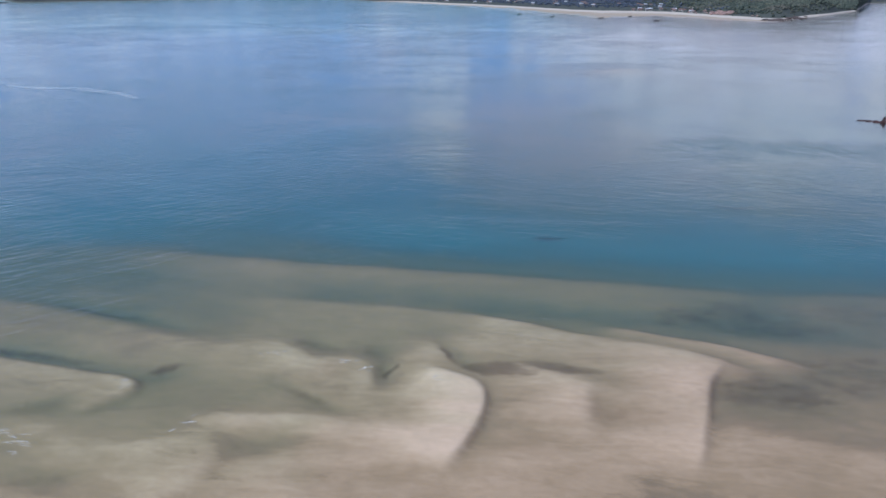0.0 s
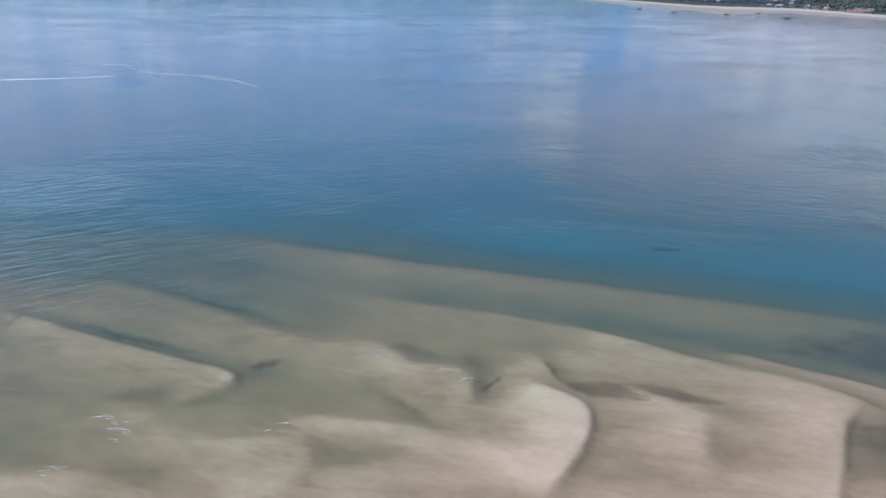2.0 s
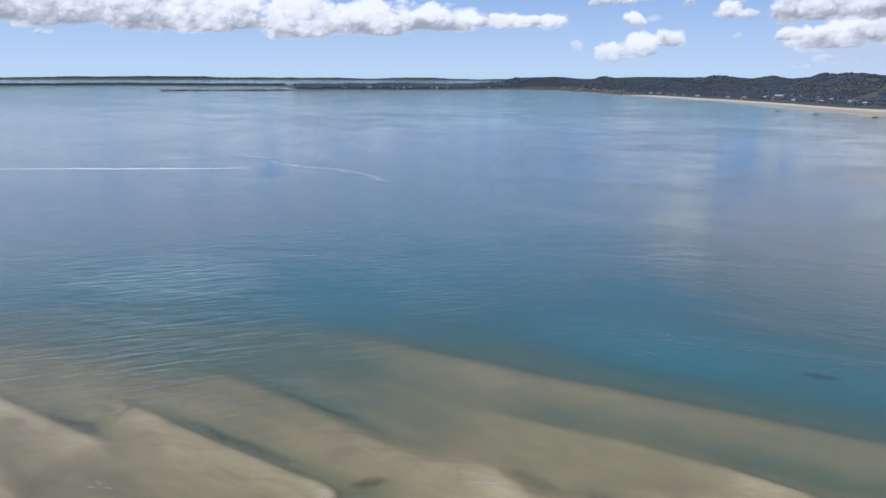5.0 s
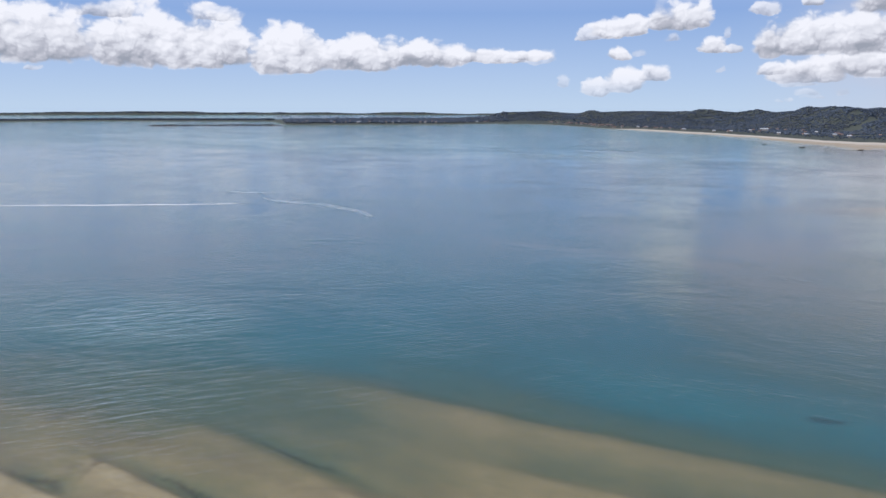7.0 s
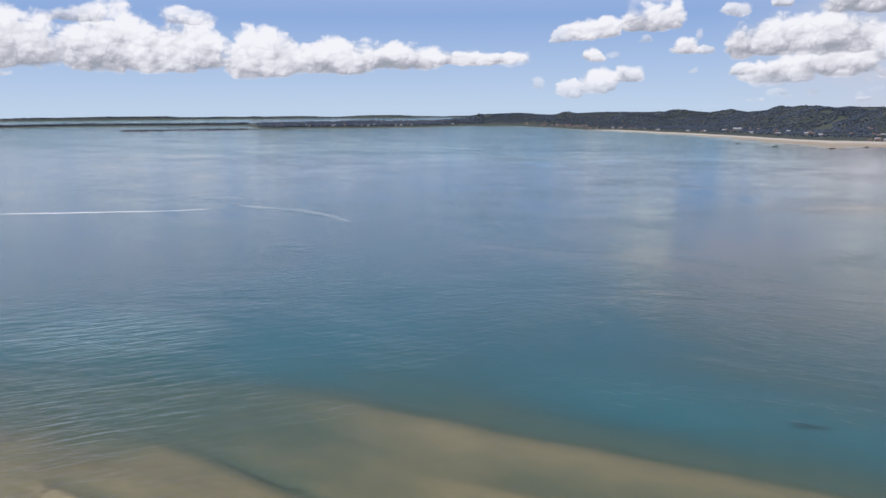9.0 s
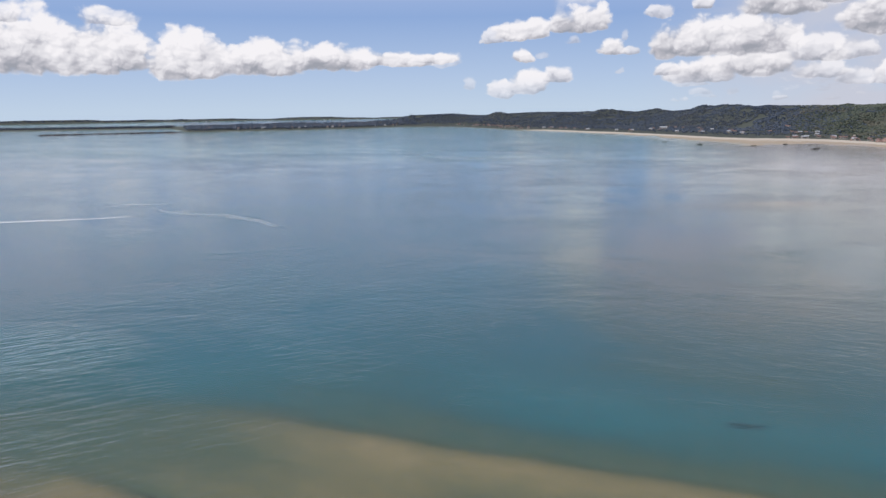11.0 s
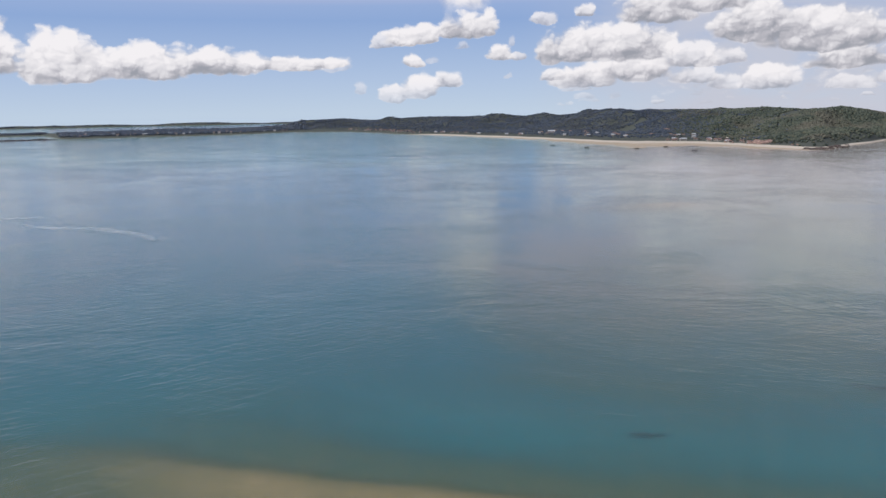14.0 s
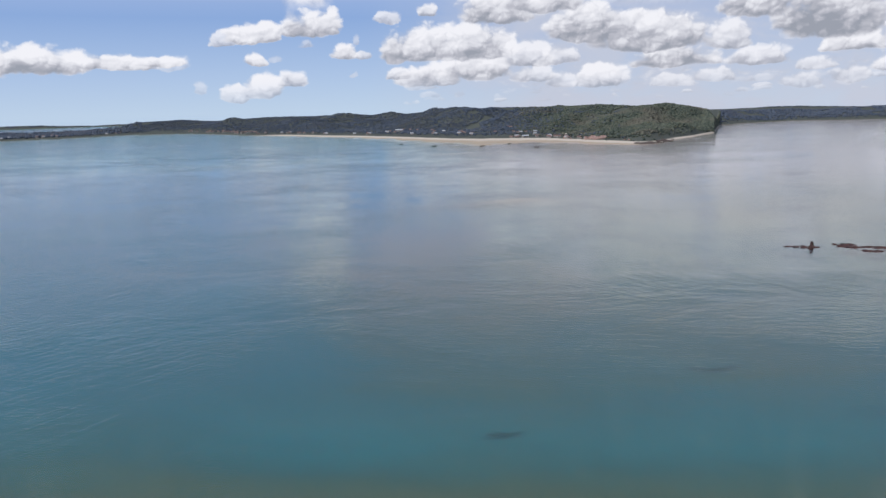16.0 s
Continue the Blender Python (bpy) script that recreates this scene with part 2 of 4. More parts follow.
def ground_material():
    """Sand, its tint under more and more water, seagrass, and earth on the land."""
    m, n = material("sand_and_seabed")
    at = n.add("ShaderNodeNewGeometry").outputs["Position"]
    x, y, z = n.split(at)
    grain = n.noise(at, 0.9, 6.0, 0.62)
    broad = n.noise(at, 0.035, 4.0, 0.6, 0.6)
    mid = n.noise(n.vec("MULTIPLY", at, (0.11, 0.3, 0.3)), 1.0, 6.0, 0.64, 0.9)
    marks = n.noise(n.vec("MULTIPLY", at, (0.5, 1.0, 0.3)), 1.0, 5.0, 0.7, 0.6)
    z = n.math("ADD", z, n.math("MULTIPLY_ADD", broad, 0.5, -0.25))
    z = n.math("ADD", z, n.math("MULTIPLY_ADD", mid, 0.62, -0.31))
    z = n.math("ADD", z, n.math("MULTIPLY_ADD", marks, 0.42, -0.21))
    depth = n.math("DIVIDE", n.math("MULTIPLY", z, -1.0), 8.0, clamp=True)
    under = n.ramp(depth, [
        (0.0, (0.57, 0.49, 0.40)), (0.045, (0.46, 0.386, 0.29)), (0.10, (0.312, 0.254, 0.170)), (0.17, (0.202, 0.180, 0.114)),
        (0.27, (0.096, 0.122, 0.090)), (0.38, (0.062, 0.116, 0.104)), (0.48, (0.042, 0.122, 0.138)), (0.62, (0.030, 0.138, 0.174)), (0.74, (0.021, 0.096, 0.127)), (1.0, (0.016, 0.080, 0.130))])
    sand = n.mix(grain, (0.46, 0.405, 0.33), (0.64, 0.575, 0.485))
    earth = n.mix(n.noise(at, 0.03, 6.0, 0.65), (0.044, 0.055, 0.050), (0.090, 0.102, 0.088))
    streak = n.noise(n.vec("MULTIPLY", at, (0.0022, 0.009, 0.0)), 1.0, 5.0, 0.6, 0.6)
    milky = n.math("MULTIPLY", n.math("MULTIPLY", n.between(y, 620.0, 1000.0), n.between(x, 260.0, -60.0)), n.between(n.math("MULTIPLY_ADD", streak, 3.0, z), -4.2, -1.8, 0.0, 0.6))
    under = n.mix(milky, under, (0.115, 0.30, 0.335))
    # turbid bed off the headland, its colour paled to brighten the water above
    pale_mud = n.math("MULTIPLY", n.math("MULTIPLY", n.between(y, 380.0, 800.0), n.between(n.math("MULTIPLY_ADD", streak, 120.0, x), 30.0, 190.0)), n.between(streak, 0.3, 0.6, 0.5, 0.9))
    under = n.mix(pale_mud, under, (0.36, 0.335, 0.335))
    wet = n.mix(grain, (0.33, 0.265, 0.19), (0.45, 0.37, 0.275))
    colour = n.mix(n.between(z, -0.02, 0.12), under, n.mix(n.between(z, 0.22, 0.5), wet, sand))
    z = n.math("MULTIPLY_ADD", n.between(n.math("ADD", y, n.math("MULTIPLY", n.math("ABSOLUTE", x), 0.5)), 2150.0, 2300.0), 1.9, z)
    colour = n.mix(n.between(z, 1.6, 2.4), colour, earth)
    # algae green the shoal's back, iron-stained sand reddens its near right side
    stain = n.math("ADD", n.math("MULTIPLY", x, 0.011), n.math("MULTIPLY_ADD", y, -0.014, n.noise(n.vec("MULTIPLY", at, (0.03, 0.05, 0.0)), 1.0, 4.0, 0.6, 0.8)))
    hue = n.mix(n.between(stain, -0.75, 0.15), (0.98, 1.01, 0.88), (1.08, 0.98, 0.91))
    colour = n.mix(n.between(y, 190.0, 110.0), colour, n.vec("MULTIPLY", colour, hue))
    # brown tidal silt over the bed to the east
    east = n.math("MULTIPLY_ADD", y, 0.35, n.math("ADD", x, n.math("MULTIPLY", broad, 60.0)))
    east = n.math("MULTIPLY", n.between(east, 30.0, 130.0), n.math("MULTIPLY", n.between(y, 160.0, 240.0), n.between(y, 320.0, 520.0, 1.0, 0.0)))
    colour = n.mix(east, colour, n.vec("MULTIPLY", colour, (1.28, 1.0, 0.9)))
    weed = n.add("ShaderNodeAttribute", attribute_name="weed").outputs["Fac"]
    tuft = n.between(n.math("MULTIPLY", weed, n.noise(n.vec("MULTIPLY", at, (0.34, 0.6, 0.5)), 1.0, 7.0, 0.72, 0.5)), 0.14, 0.5, 0.0, 0.82)
    colour = n.mix(tuft, colour, n.vec("MULTIPLY", colour, (0.46, 0.42, 0.40)))
    silt = n.between(n.math("MULTIPLY", n.between(z, -0.45, -0.9), n.noise(n.vec("MULTIPLY", at, (0.05, 0.09, 0.0)), 1.0, 5.0, 0.62, 0.7)), 0.42, 0.75, 0.0, 0.5)
    colour = n.mix(n.math("MULTIPLY", silt, n.between(y, 62.0, 92.0, 1.0, 0.0)), colour, (0.13, 0.105, 0.075))
    colour = n.mix(n.between(grain, 0.3, 0.75, 0.0, 0.14), colour, (0.2, 0.17, 0.12))
    b = n.add("ShaderNodeBsdfPrincipled")
    n.put(colour, b.inputs["Base Color"])
    b.inputs["Roughness"].default_value = 0.9
    b.inputs["Specular IOR Level"].default_value = 0.1
    n.put(n.bump(grain, 0.25, 0.1), b.inputs["Normal"])
    finish(n, b.outputs[0])
    return m


def water_material():
    """A clear rippled sheet: sky by Fresnel, the bed through the rest."""
    m, n = material("sea_water")
    at = n.add("ShaderNodeNewGeometry").outputs["Position"]
    def along(degrees):
        turned = n.add("ShaderNodeVectorRotate", rotation_type="Z_AXIS")
        n.put(at, turned.inputs[0])
        turned.inputs["Angle"].default_value = radians(-degrees)
        return turned.outputs[0]

    gust = n.noise(n.vec("MULTIPLY", at, (0.004, 0.009, 0.0)), 1.0, 5.0, 0.6, 1.2)
    stir = n.noise(n.vec("MULTIPLY", at, (0.012, 0.016, 0.0)), 1.0, 4.0, 0.6, 0.8)
    calm = n.math("MULTIPLY", n.between(gust, 0.34, 0.6, 0.6, 1.0), n.between(stir, 0.35, 0.65, 0.35, 1.15))
    swell = n.noise(n.vec("MULTIPLY", along(49), (0.09, 0.42, 0.0)), 1.0, 3.0, 0.5, 0.9)
    cross = n.noise(n.vec("MULTIPLY", along(-8), (0.12, 0.46, 0.0)), 1.0, 3.0, 0.5, 0.9)
    chop = n.noise(n.vec("MULTIPLY", along(14), (0.30, 0.95, 0.0)), 1.0, 3.0, 0.6, 0.4)
    px, py, pz = n.split(at)
    west = n.math("MULTIPLY", n.between(px, -130.0, 40.0, 1.35, 0.25), n.between(py, 70.0, 112.0, 0.45, 1.0))
    height = n.math("ADD", n.math("MULTIPLY", swell, n.math("MULTIPLY", west, 0.17)), n.math("MULTIPLY", cross, 0.12))
    height = n.math("MULTIPLY", n.math("MULTIPLY_ADD", chop, 0.05, height), calm)
    lee = n.math("MULTIPLY", n.between(px, -120.0, -30.0), n.between(py, 240.0, 130.0))
    height = n.math("MULTIPLY", height, n.math("MULTIPLY_ADD", lee, -0.2, 1.0))
    # short sets of steeper waves: where the tide runs out of the channel, and where two swells cross
    for cx, cy, wide, deep, lean, lift in ((-164, 128, 40, 28, 50, 0.9), (-112, 88, 58, 40, 48, 0.4), (68, 250, 34, 24, -58, 0.36), (26, 325, 40, 26, -55, 0.3), (84, 244, 22, 22, 30, 0.2), (128, 250, 60, 22, -50, 0.32)):
        u, v = n.math("MULTIPLY_ADD", px, 1 / wide, -cx / wide), n.math("MULTIPLY_ADD", py, 1 / deep, -cy / deep)
        steep = n.math("SUBTRACT", 1.0, n.math("MULTIPLY_ADD", u, u, n.math("MULTIPLY", v, v)), clamp=True)
        crest = n.noise(n.vec("MULTIPLY", along(lean), (0.085, 0.46, 0.0)), 1.0, 3.0, 0.5, 0.8)
        height = n.math("ADD", height, n.math("MULTIPLY", crest, n.math("MULTIPLY", steep, n.between(stir, 0.3, 0.6, 0.3 * lift, lift))))
    normal = n.bump(height, 1.0, 1.0)
    gloss = n.add("ShaderNodeBsdfGlossy")
    gloss.inputs["Color"].default_value = (0.92, 0.93, 0.95, 1)
    n.put(n.math("MULTIPLY", n.between(gust, 0.35, 0.65, 0.8, 1.3), n.between(py, 200.0, 900.0, 0.04, 0.07)), gloss.inputs["Roughness"])
    n.put(normal, gloss.inputs["Normal"])
    clear = n.add("ShaderNodeBsdfTransparent")
    clear.inputs[0].default_value = (0.97, 0.985, 0.98, 1)
    fresnel = n.add("ShaderNodeFresnel")
    fresnel.inputs["IOR"].default_value = 1.4
    n.put(normal, fresnel.inputs["Normal"])
    both = n.add("ShaderNodeMixShader")
    # the wind-roughened water far out in the west mirrors less of the sky
    rough_west = n.math("MULTIPLY", n.between(py, 450.0, 900.0), n.math("MULTIPLY", n.between(px, -150.0, 260.0, 1.0, 0.0), n.between(gust, 0.35, 0.6, 0.7, 1.0)))
    ruffled = n.math("MULTIPLY", n.between(py, 500.0, 900.0), n.between(px, 150.0, 260.0, 0.0, 0.36))
    n.put(n.math("MINIMUM", fresnel.outputs[0], n.math("SUBTRACT", n.math("MULTIPLY_ADD", rough_west, -0.5, 1.0), ruffled)), both.inputs[0])
    n.put(clear.outputs[0], both.inputs[1])
    n.put(gloss.outputs[0], both.inputs[2])
    finish(n, both.outputs[0])
    return m


def foam_material(name, size, low, high):
    """Broken white foam that thins out to nothing."""
    m, n = material(name)
    at = n.add("ShaderNodeNewGeometry").outputs["Position"]
    fade = n.add("ShaderNodeAttribute", attribute_name="fade").outputs["Fac"]
    holes = n.noise(n.vec("MULTIPLY", at, (0.5, 1.0, 1.0)), size, 5.0, 0.7, 0.5)
    b = n.add("ShaderNodeBsdfPrincipled")
    b.inputs["Base Color"].default_value = (0.82, 0.84, 0.85, 1)
    b.inputs["Roughness"].default_value = 0.8
    n.put(n.math("MULTIPLY", n.between(n.math("MULTIPLY", holes, fade), low, high), fade), b.inputs["Alpha"])
    finish(n, b.outputs[0])
    return m


def canopy_material(name, dark, light, dry):
    m, n = material(name)
    geo = n.add("ShaderNodeNewGeometry")
    at = geo.outputs["Position"]
    each = geo.outputs["Random Per Island"]
    leaf = n.noise(at, 0.7, 5.0, 0.7)
    stand = n.noise(at, 0.012, 5.0, 0.68, 0.5)
    f = n.math("ADD", n.math("MULTIPLY", each, 0.4), n.math("ADD", n.math("MULTIPLY", leaf, 0.35), n.math("MULTIPLY", stand, 0.55)))
    colour = n.mix(n.between(f, 0.35, 1.0), dark, light)
    colour = n.mix(n.between(each, 0.9, 1.0, 0.0, 0.6), colour, (0.10, 0.085, 0.05))
    colour = n.mix(n.between(n.noise(n.vec("ADD", at, (900.0, 300.0, 0.0)), 0.009, 4.0, 0.6, 0.5), 0.52, 0.66, 0.0, 0.55), colour, dry)
    b = n.add("ShaderNodeBsdfPrincipled")
    n.put(colour, b.inputs["Base Color"])
    b.inputs["Roughness"].default_value, b.inputs["Specular IOR Level"].default_value = 0.8, 0.15
    n.put(n.bump(leaf, 0.4, 1.0), b.inputs["Normal"])
    finish(n, b.outputs[0])
    return m


GROUND = ground_material()
WATER = water_material()
FOAM = foam_material("drifting_foam", 0.12, 0.09, 0.44)
BREAK = foam_material("breaking_foam", 3.0, 0.12, 0.5)
CANOPY = canopy_material("coastal_canopy", (0.036, 0.050, 0.042), (0.118, 0.132, 0.096), (0.135, 0.120, 0.095))
# blue-grey of distance haze is painted into these leaf colours
HAZED_CANOPY = canopy_material("hazed_canopy", (0.049, 0.065, 0.095), (0.095, 0.117, 0.149), (0.095, 0.101, 0.116))
ROCK = surface("brown_reef_rock", (0.022, 0.012, 0.012), (0.095, 0.042, 0.036), 0.8, 0.8, 0.8)
CLIFF = surface("pink_shore_rock", (0.16, 0.10, 0.085), (0.42, 0.29, 0.24), 0.25, 0.9, 0.6)
SHORE_ROCK = surface("dark_shore_rock", (0.030, 0.024, 0.022), (0.13, 0.098, 0.084), 0.4, 0.85, 0.7)
REEF = surface("black_reef", (0.018, 0.018, 0.02), (0.05, 0.05, 0.055), 0.1, 0.9, 0.5)
PLASTER = surface("pale_plaster", (0.26, 0.24, 0.22), (0.40, 0.37, 0.34), 0.8, 0.9, 0.1)
TILE = surface("red_roof_tile", (0.14, 0.085, 0.075), (0.27, 0.18, 0.15), 0.8, 0.85, 0.3)
SHEET = surface("white_sheet_roof", (0.34, 0.36, 0.38), (0.52, 0.53, 0.55), 0.4, 0.5, 0.1)
HULL = surface("dark_boat_hull", (0.02, 0.022, 0.03), (0.07, 0.06, 0.055), 1.5, 0.6, 0.1)
DECK = surface("worn_boat_deck", (0.20, 0.15, 0.10), (0.38, 0.31, 0.23), 2.0, 0.8, 0.2)
DARK_GLASS = surface("window_dark", (0.02, 0.025, 0.03), (0.05, 0.055, 0.06), 1.0, 0.3, 0.0)


# ---------------------------------------------------------------- numbers for the relief
def lattice(i, j, seed):
    h = (i * 374761393 + j * 668265263 + seed * 1442695041) & 0xFFFFFFFF
    h = ((h ^ (h >> 13)) * 1274126177) & 0xFFFFFFFF
    return ((h ^ (h >> 16)) & 0xFFFF) / 65535.0


def value_noise(x, y, seed=0):
    i, j = np.floor(x).astype(np.int64), np.floor(y).astype(np.int64)
    u, v = x - i, y - j
    u, v = u * u * (3 - 2 * u), v * v * (3 - 2 * v)
    return (lattice(i, j, seed) * (1 - u) + lattice(i + 1, j, seed) * u) * (1 - v) + (lattice(i, j + 1, seed) * (1 - u) + lattice(i + 1, j + 1, seed) * u) * v


def fbm(x, y, octaves=4, seed=0):
    total, size = 0.0, 1.0
    for k in range(octaves):
        total = total + size * (value_noise(x, y, seed + k) - 0.5)
        x, y, size = x * 2.03 + 7.1, y * 2.03 - 3.7, size * 0.5
    return total


def smooth(x, low, high):
    f = np.clip((x - low) / (high - low), 0, 1)
    return f * f * (3 - 2 * f)


# sand bars: a crest line, on whose far side (left of its run) the sand drops steeply and on whose near side it falls away slowly
BARS = []


def bar(crest, height, near, drop, ends=8.0):
    line = np.array(crest, float)
    for _ in range(2):  # round the corners off
        cut = np.stack([0.75 * line[:-1] + 0.25 * line[1:], 0.25 * line[:-1] + 0.75 * line[1:]], 1).reshape(-1, 2)
        line = np.concatenate([line[:1], cut[1:-1], line[-1:]])
    BARS.append((line, height, near, drop, ends))


# the long outer edge of the shoal is the line x -> edge(x)
def shoal_edge(x):
    return np.interp(x, (-260, -150, -110, -85, -62, -35, -10, 15, 36, 60, 110, 260), (64, 99, 112, 115, 113, 110.5, 109.8, 109.2, 108.4, 108.2, 112, 132))


# the long bar, its second strand and the sand behind it
bar([(-36, 88.2), (-24.5, 88), (-9.5, 86.8), (6, 83.6)], 0.5, 9, 2.0, 9)
bar([(6, 83.6), (21, 79), (32, 77), (40, 73.2)], 0.85, 7.5, 1.3, 7)
bar([(28, 83), (40, 80.2), (49.8, 75.6)], 1.1, 3.0, 1.2, 5)
# the bright tongue, and the faint ridge that leads to it
bar([(-8, 72.6), (-3, 66), (1, 61)], 0.16, 6, 1.6, 4)
bar([(-3.5, 62), (1.6, 59.8), (3.7, 54.5), (3.2, 48), (0.9, 41.3)], 1.15, 7.0, 1.1, 3)
bar([(6, 66), (12, 64.8), (18.5, 61.5), (18, 53)], 0.36, 6, 3.0, 5)
bar([(39.5, 69.5), (38, 66), (37, 60.6), (36, 54), (34, 46.4)], 0.7, 9, 1.0, 4)
# the bars of the shoal's western side
bar([(-103, 60.5), (-88, 57.8), (-77, 56), (-65, 54.6), (-54.5, 53.2), (-52.4, 51), (-55.5, 46.5)], 0.8, 7.5, 1.3, 3)
bar([(-97, 79.5), (-82, 75.8), (-67, 72), (-52, 68)], 0.42, 6, 2.2, 7)
bar([(-140, 54), (-124, 50.6), (-113, 49.5), (-99, 48)], 0.85, 7, 1.6, 5)
bar([(-110, 36), (-96, 31), (-86, 28), (-80, 21)], 0.5, 7, 2.2, 5)
bar([(-43, 66.5), (-36.5, 68.3), (-30.5, 66.2), (-29.5, 63)], 0.28, 5, 2.6, 4)
bar([(-25, 63), (-20.3, 65), (-16.5, 62.5), (-15.9, 58.5)], 0.22, 4.5, 2.0, 3)
bar([(-34, 43.8), (-27, 45), (-19.7, 45.5)], 0.36, 3.4, 2.2, 5)
bar([(-44.5, 34.8), (-37, 38.4), (-31, 36), (-31.8, 29.5), (-34, 26)], 0.3, 4, 1.9, 4)
bar([(-14, 43.5), (-8, 44.5), (-3, 42.5)], 0.32, 4.5, 3.0, 6)
bar([(42, 50), (54, 46), (72, 43)], 0.34, 10, 4.5, 8)
bar([(-70, 40), (-60, 38), (-52, 33)], 0.3, 6, 3.0, 6)
bar([(-74, 17.5), (-66, 19), (-60, 21.5)], 0.5, 5, 3.0, 6)
bar([(-22, 33), (0, 37), (22, 40)], 0.2, 9, 5.0, 14)

# scour holes beside the bars: place, half sizes, turn, depth
HOLES = []


def hole(x, y, wide, deep, turn, depth):
    HOLES.append((x, y, wide, deep, turn, depth))


hole(-49.5, 56.6, 4.5, 1.7, 0.5, 0.5)
hole(-16.6, 69.5, 2.4, 3.4, 0.2, 0.45)
hole(-13.6, 62.5, 1.7, 5.0, 0.1, 0.5)
hole(-27.5, 69.5, 4.5, 2.4, -0.4, 0.35)
hole(-3.2, 69.8, 5.0, 1.6, -0.9, 0.4)
hole(5, 65.5, 6, 3.6, -0.25, 0.45)
hole(14, 67.5, 10, 2.0, -0.2, 0.25)
hole(21.5, 55, 2.0, 4.2, 0.1, 0.25)
hole(46, 65, 9, 8, -0.1, 0.35)
hole(50, 94, 16, 8, -0.05, 0.3)
hole(-118, 36, 14, 5, -0.3, 0.7)
hole(-79, 25, 6.5, 3.0, 0.1, 0.5)
hole(-60, 45, 12, 3.2, 0.45, 0.3)
hole(-40, 51, 16, 4, -0.15, 0.22)
hole(-24, 52, 9, 1.6, -0.5, 0.3)
hole(-26, 38, 6, 2.4, 0.35, 0.25)
hole(-52, 27, 7, 3.5, 0.3, 0.3)
hole(-6, 35, 14, 2.6, 0.2, 0.2)
hole(-74, 79.4, 18, 1.7, -0.24, 0.6)
hole(-78, 60.2, 24, 2.0, -0.16, 0.6)
hole(-103, 57, 2.6, 6, 0.3, 0.5)
hole(-106, 52.5, 9, 1.8, -0.13, 0.5)
hole(14, 92, 50, 5.0, -0.1, 0.5)


def seabed(x, y):
    wx = x + 2.6 * fbm(x / 26, y / 26, 3, 11)
    wy = y + 1.6 * fbm(x / 26, y / 26, 3, 31)
    past = wy - shoal_edge(wx)
    left = smooth(-wx, 62, 125)
    # the shoal deepens slowly towards its rim, which is a low swelling of sand
    z = -0.80 - 0.16 * smooth(-wx, 0, 60) - 0.74 * smooth(wy, 62, 92) + 0.06 * smooth(-wy, -50, -20)
    z = z + 0.46 * np.exp(-((past + 4.5) / 8.0) ** 2) * (1 - 0.8 * left) * (1 - 0.8 * smooth(wx, -60, 10))
    z = z - 1.1 * left * smooth(past, -50, 0) - 0.32 * smooth(-wx, 45, 80)
    # past the rim: the channel, deep at once but for the left end
    z = z - (smooth(past, -3.0, 5.5 + 22 * left) * 1.0 + smooth(past, 0, 52) * 1.5 * (1 - 0.6 * left))
    z = z - 1.5 * np.exp(-(((past - 30) / 16) ** 2)) * smooth(wx, -75, -20)
    # a shallower turbid bed to the right of the channel
    right = smooth(wx + 0.35 * (y - 150) + 10 * fbm(x / 18, y / 30, 3, 55), -30, 6) * smooth(past, 14, 40) * (1 - smooth(y, 220, 520))
    z = z + 0.75 * right + 1.6 * smooth(wx, -20, 140) * smooth(y, 300, 480)
    z = z + 0.5 * fbm(x / 40, y / 90, 4, 5) * smooth(past, 2, 20)
    near = (np.abs(x) < 190) & (y < 118) & (y > -60)
    xn, yn = wx[near] * 0.5 + x[near] * 0.5, wy[near] * 0.5 + y[near] * 0.5
    rise = np.zeros_like(xn)
    for crest, height, near_side, drop, ends in BARS:
        best = np.full_like(xn, 1e9)
        side = np.zeros_like(xn)
        over = np.zeros_like(xn)
        last = len(crest) - 2
        for k in range(last + 1):
            a, b = crest[k], crest[k + 1]
            d = b - a
            length = np.hypot(*d)
            f = ((xn - a[0]) * d[0] + (yn - a[1]) * d[1]) / length ** 2
            fc = np.clip(f, 0, 1)
            far = np.hypot(xn - a[0] - fc * d[0], yn - a[1] - fc * d[1])
            s = (d[0] * (yn - a[1]) - d[1] * (xn - a[0])) / length
            beyond = np.where((k == 0) & (f < 0), -f * length, 0) + np.where((k == last) & (f > 1), (f - 1) * length, 0)
            closer = far < best
            best = np.where(closer, far, best)
            side = np.where(closer, np.where(beyond > 0, s, np.sign(s) * far), side)
            over = np.where(closer, beyond, over)
        shape = np.where(side > 0, 1.3 * np.exp(-((side / drop) ** 2)) - 0.3 * np.exp(-((side / (3.2 * drop)) ** 2)), np.exp(-((np.abs(side) / near_side) ** 1.7)))
        rise = rise + height * shape * np.exp(-((over / ends) ** 2))
    for hx, hy, wide, deep, turn, depth in HOLES:
        c, s = math.cos(turn), math.sin(turn)
        u, v = (xn - hx) * c + (yn - hy) * s, -(xn - hx) * s + (yn - hy) * c
        rise = rise - depth * np.exp(-((u / wide) ** 2) - (v / deep) ** 2)
    z[near] = z[near] + np.where(rise > 0, 1.1 * (1 - np.exp(-rise * 1.05)), rise)
    z = z - 0.30 * smooth(wx, 20, 58) * (past < 60) * smooth(wy, 22, 58)
    z = z + 0.16 * fbm(x / 7, y / 4.5, 4, 3) + 0.25 * fbm(x / 16, y / 9, 3, 77)
    return np.where(z > -0.4, -0.4 + 0.34 * np.tanh((z + 0.4) / 0.34), z)


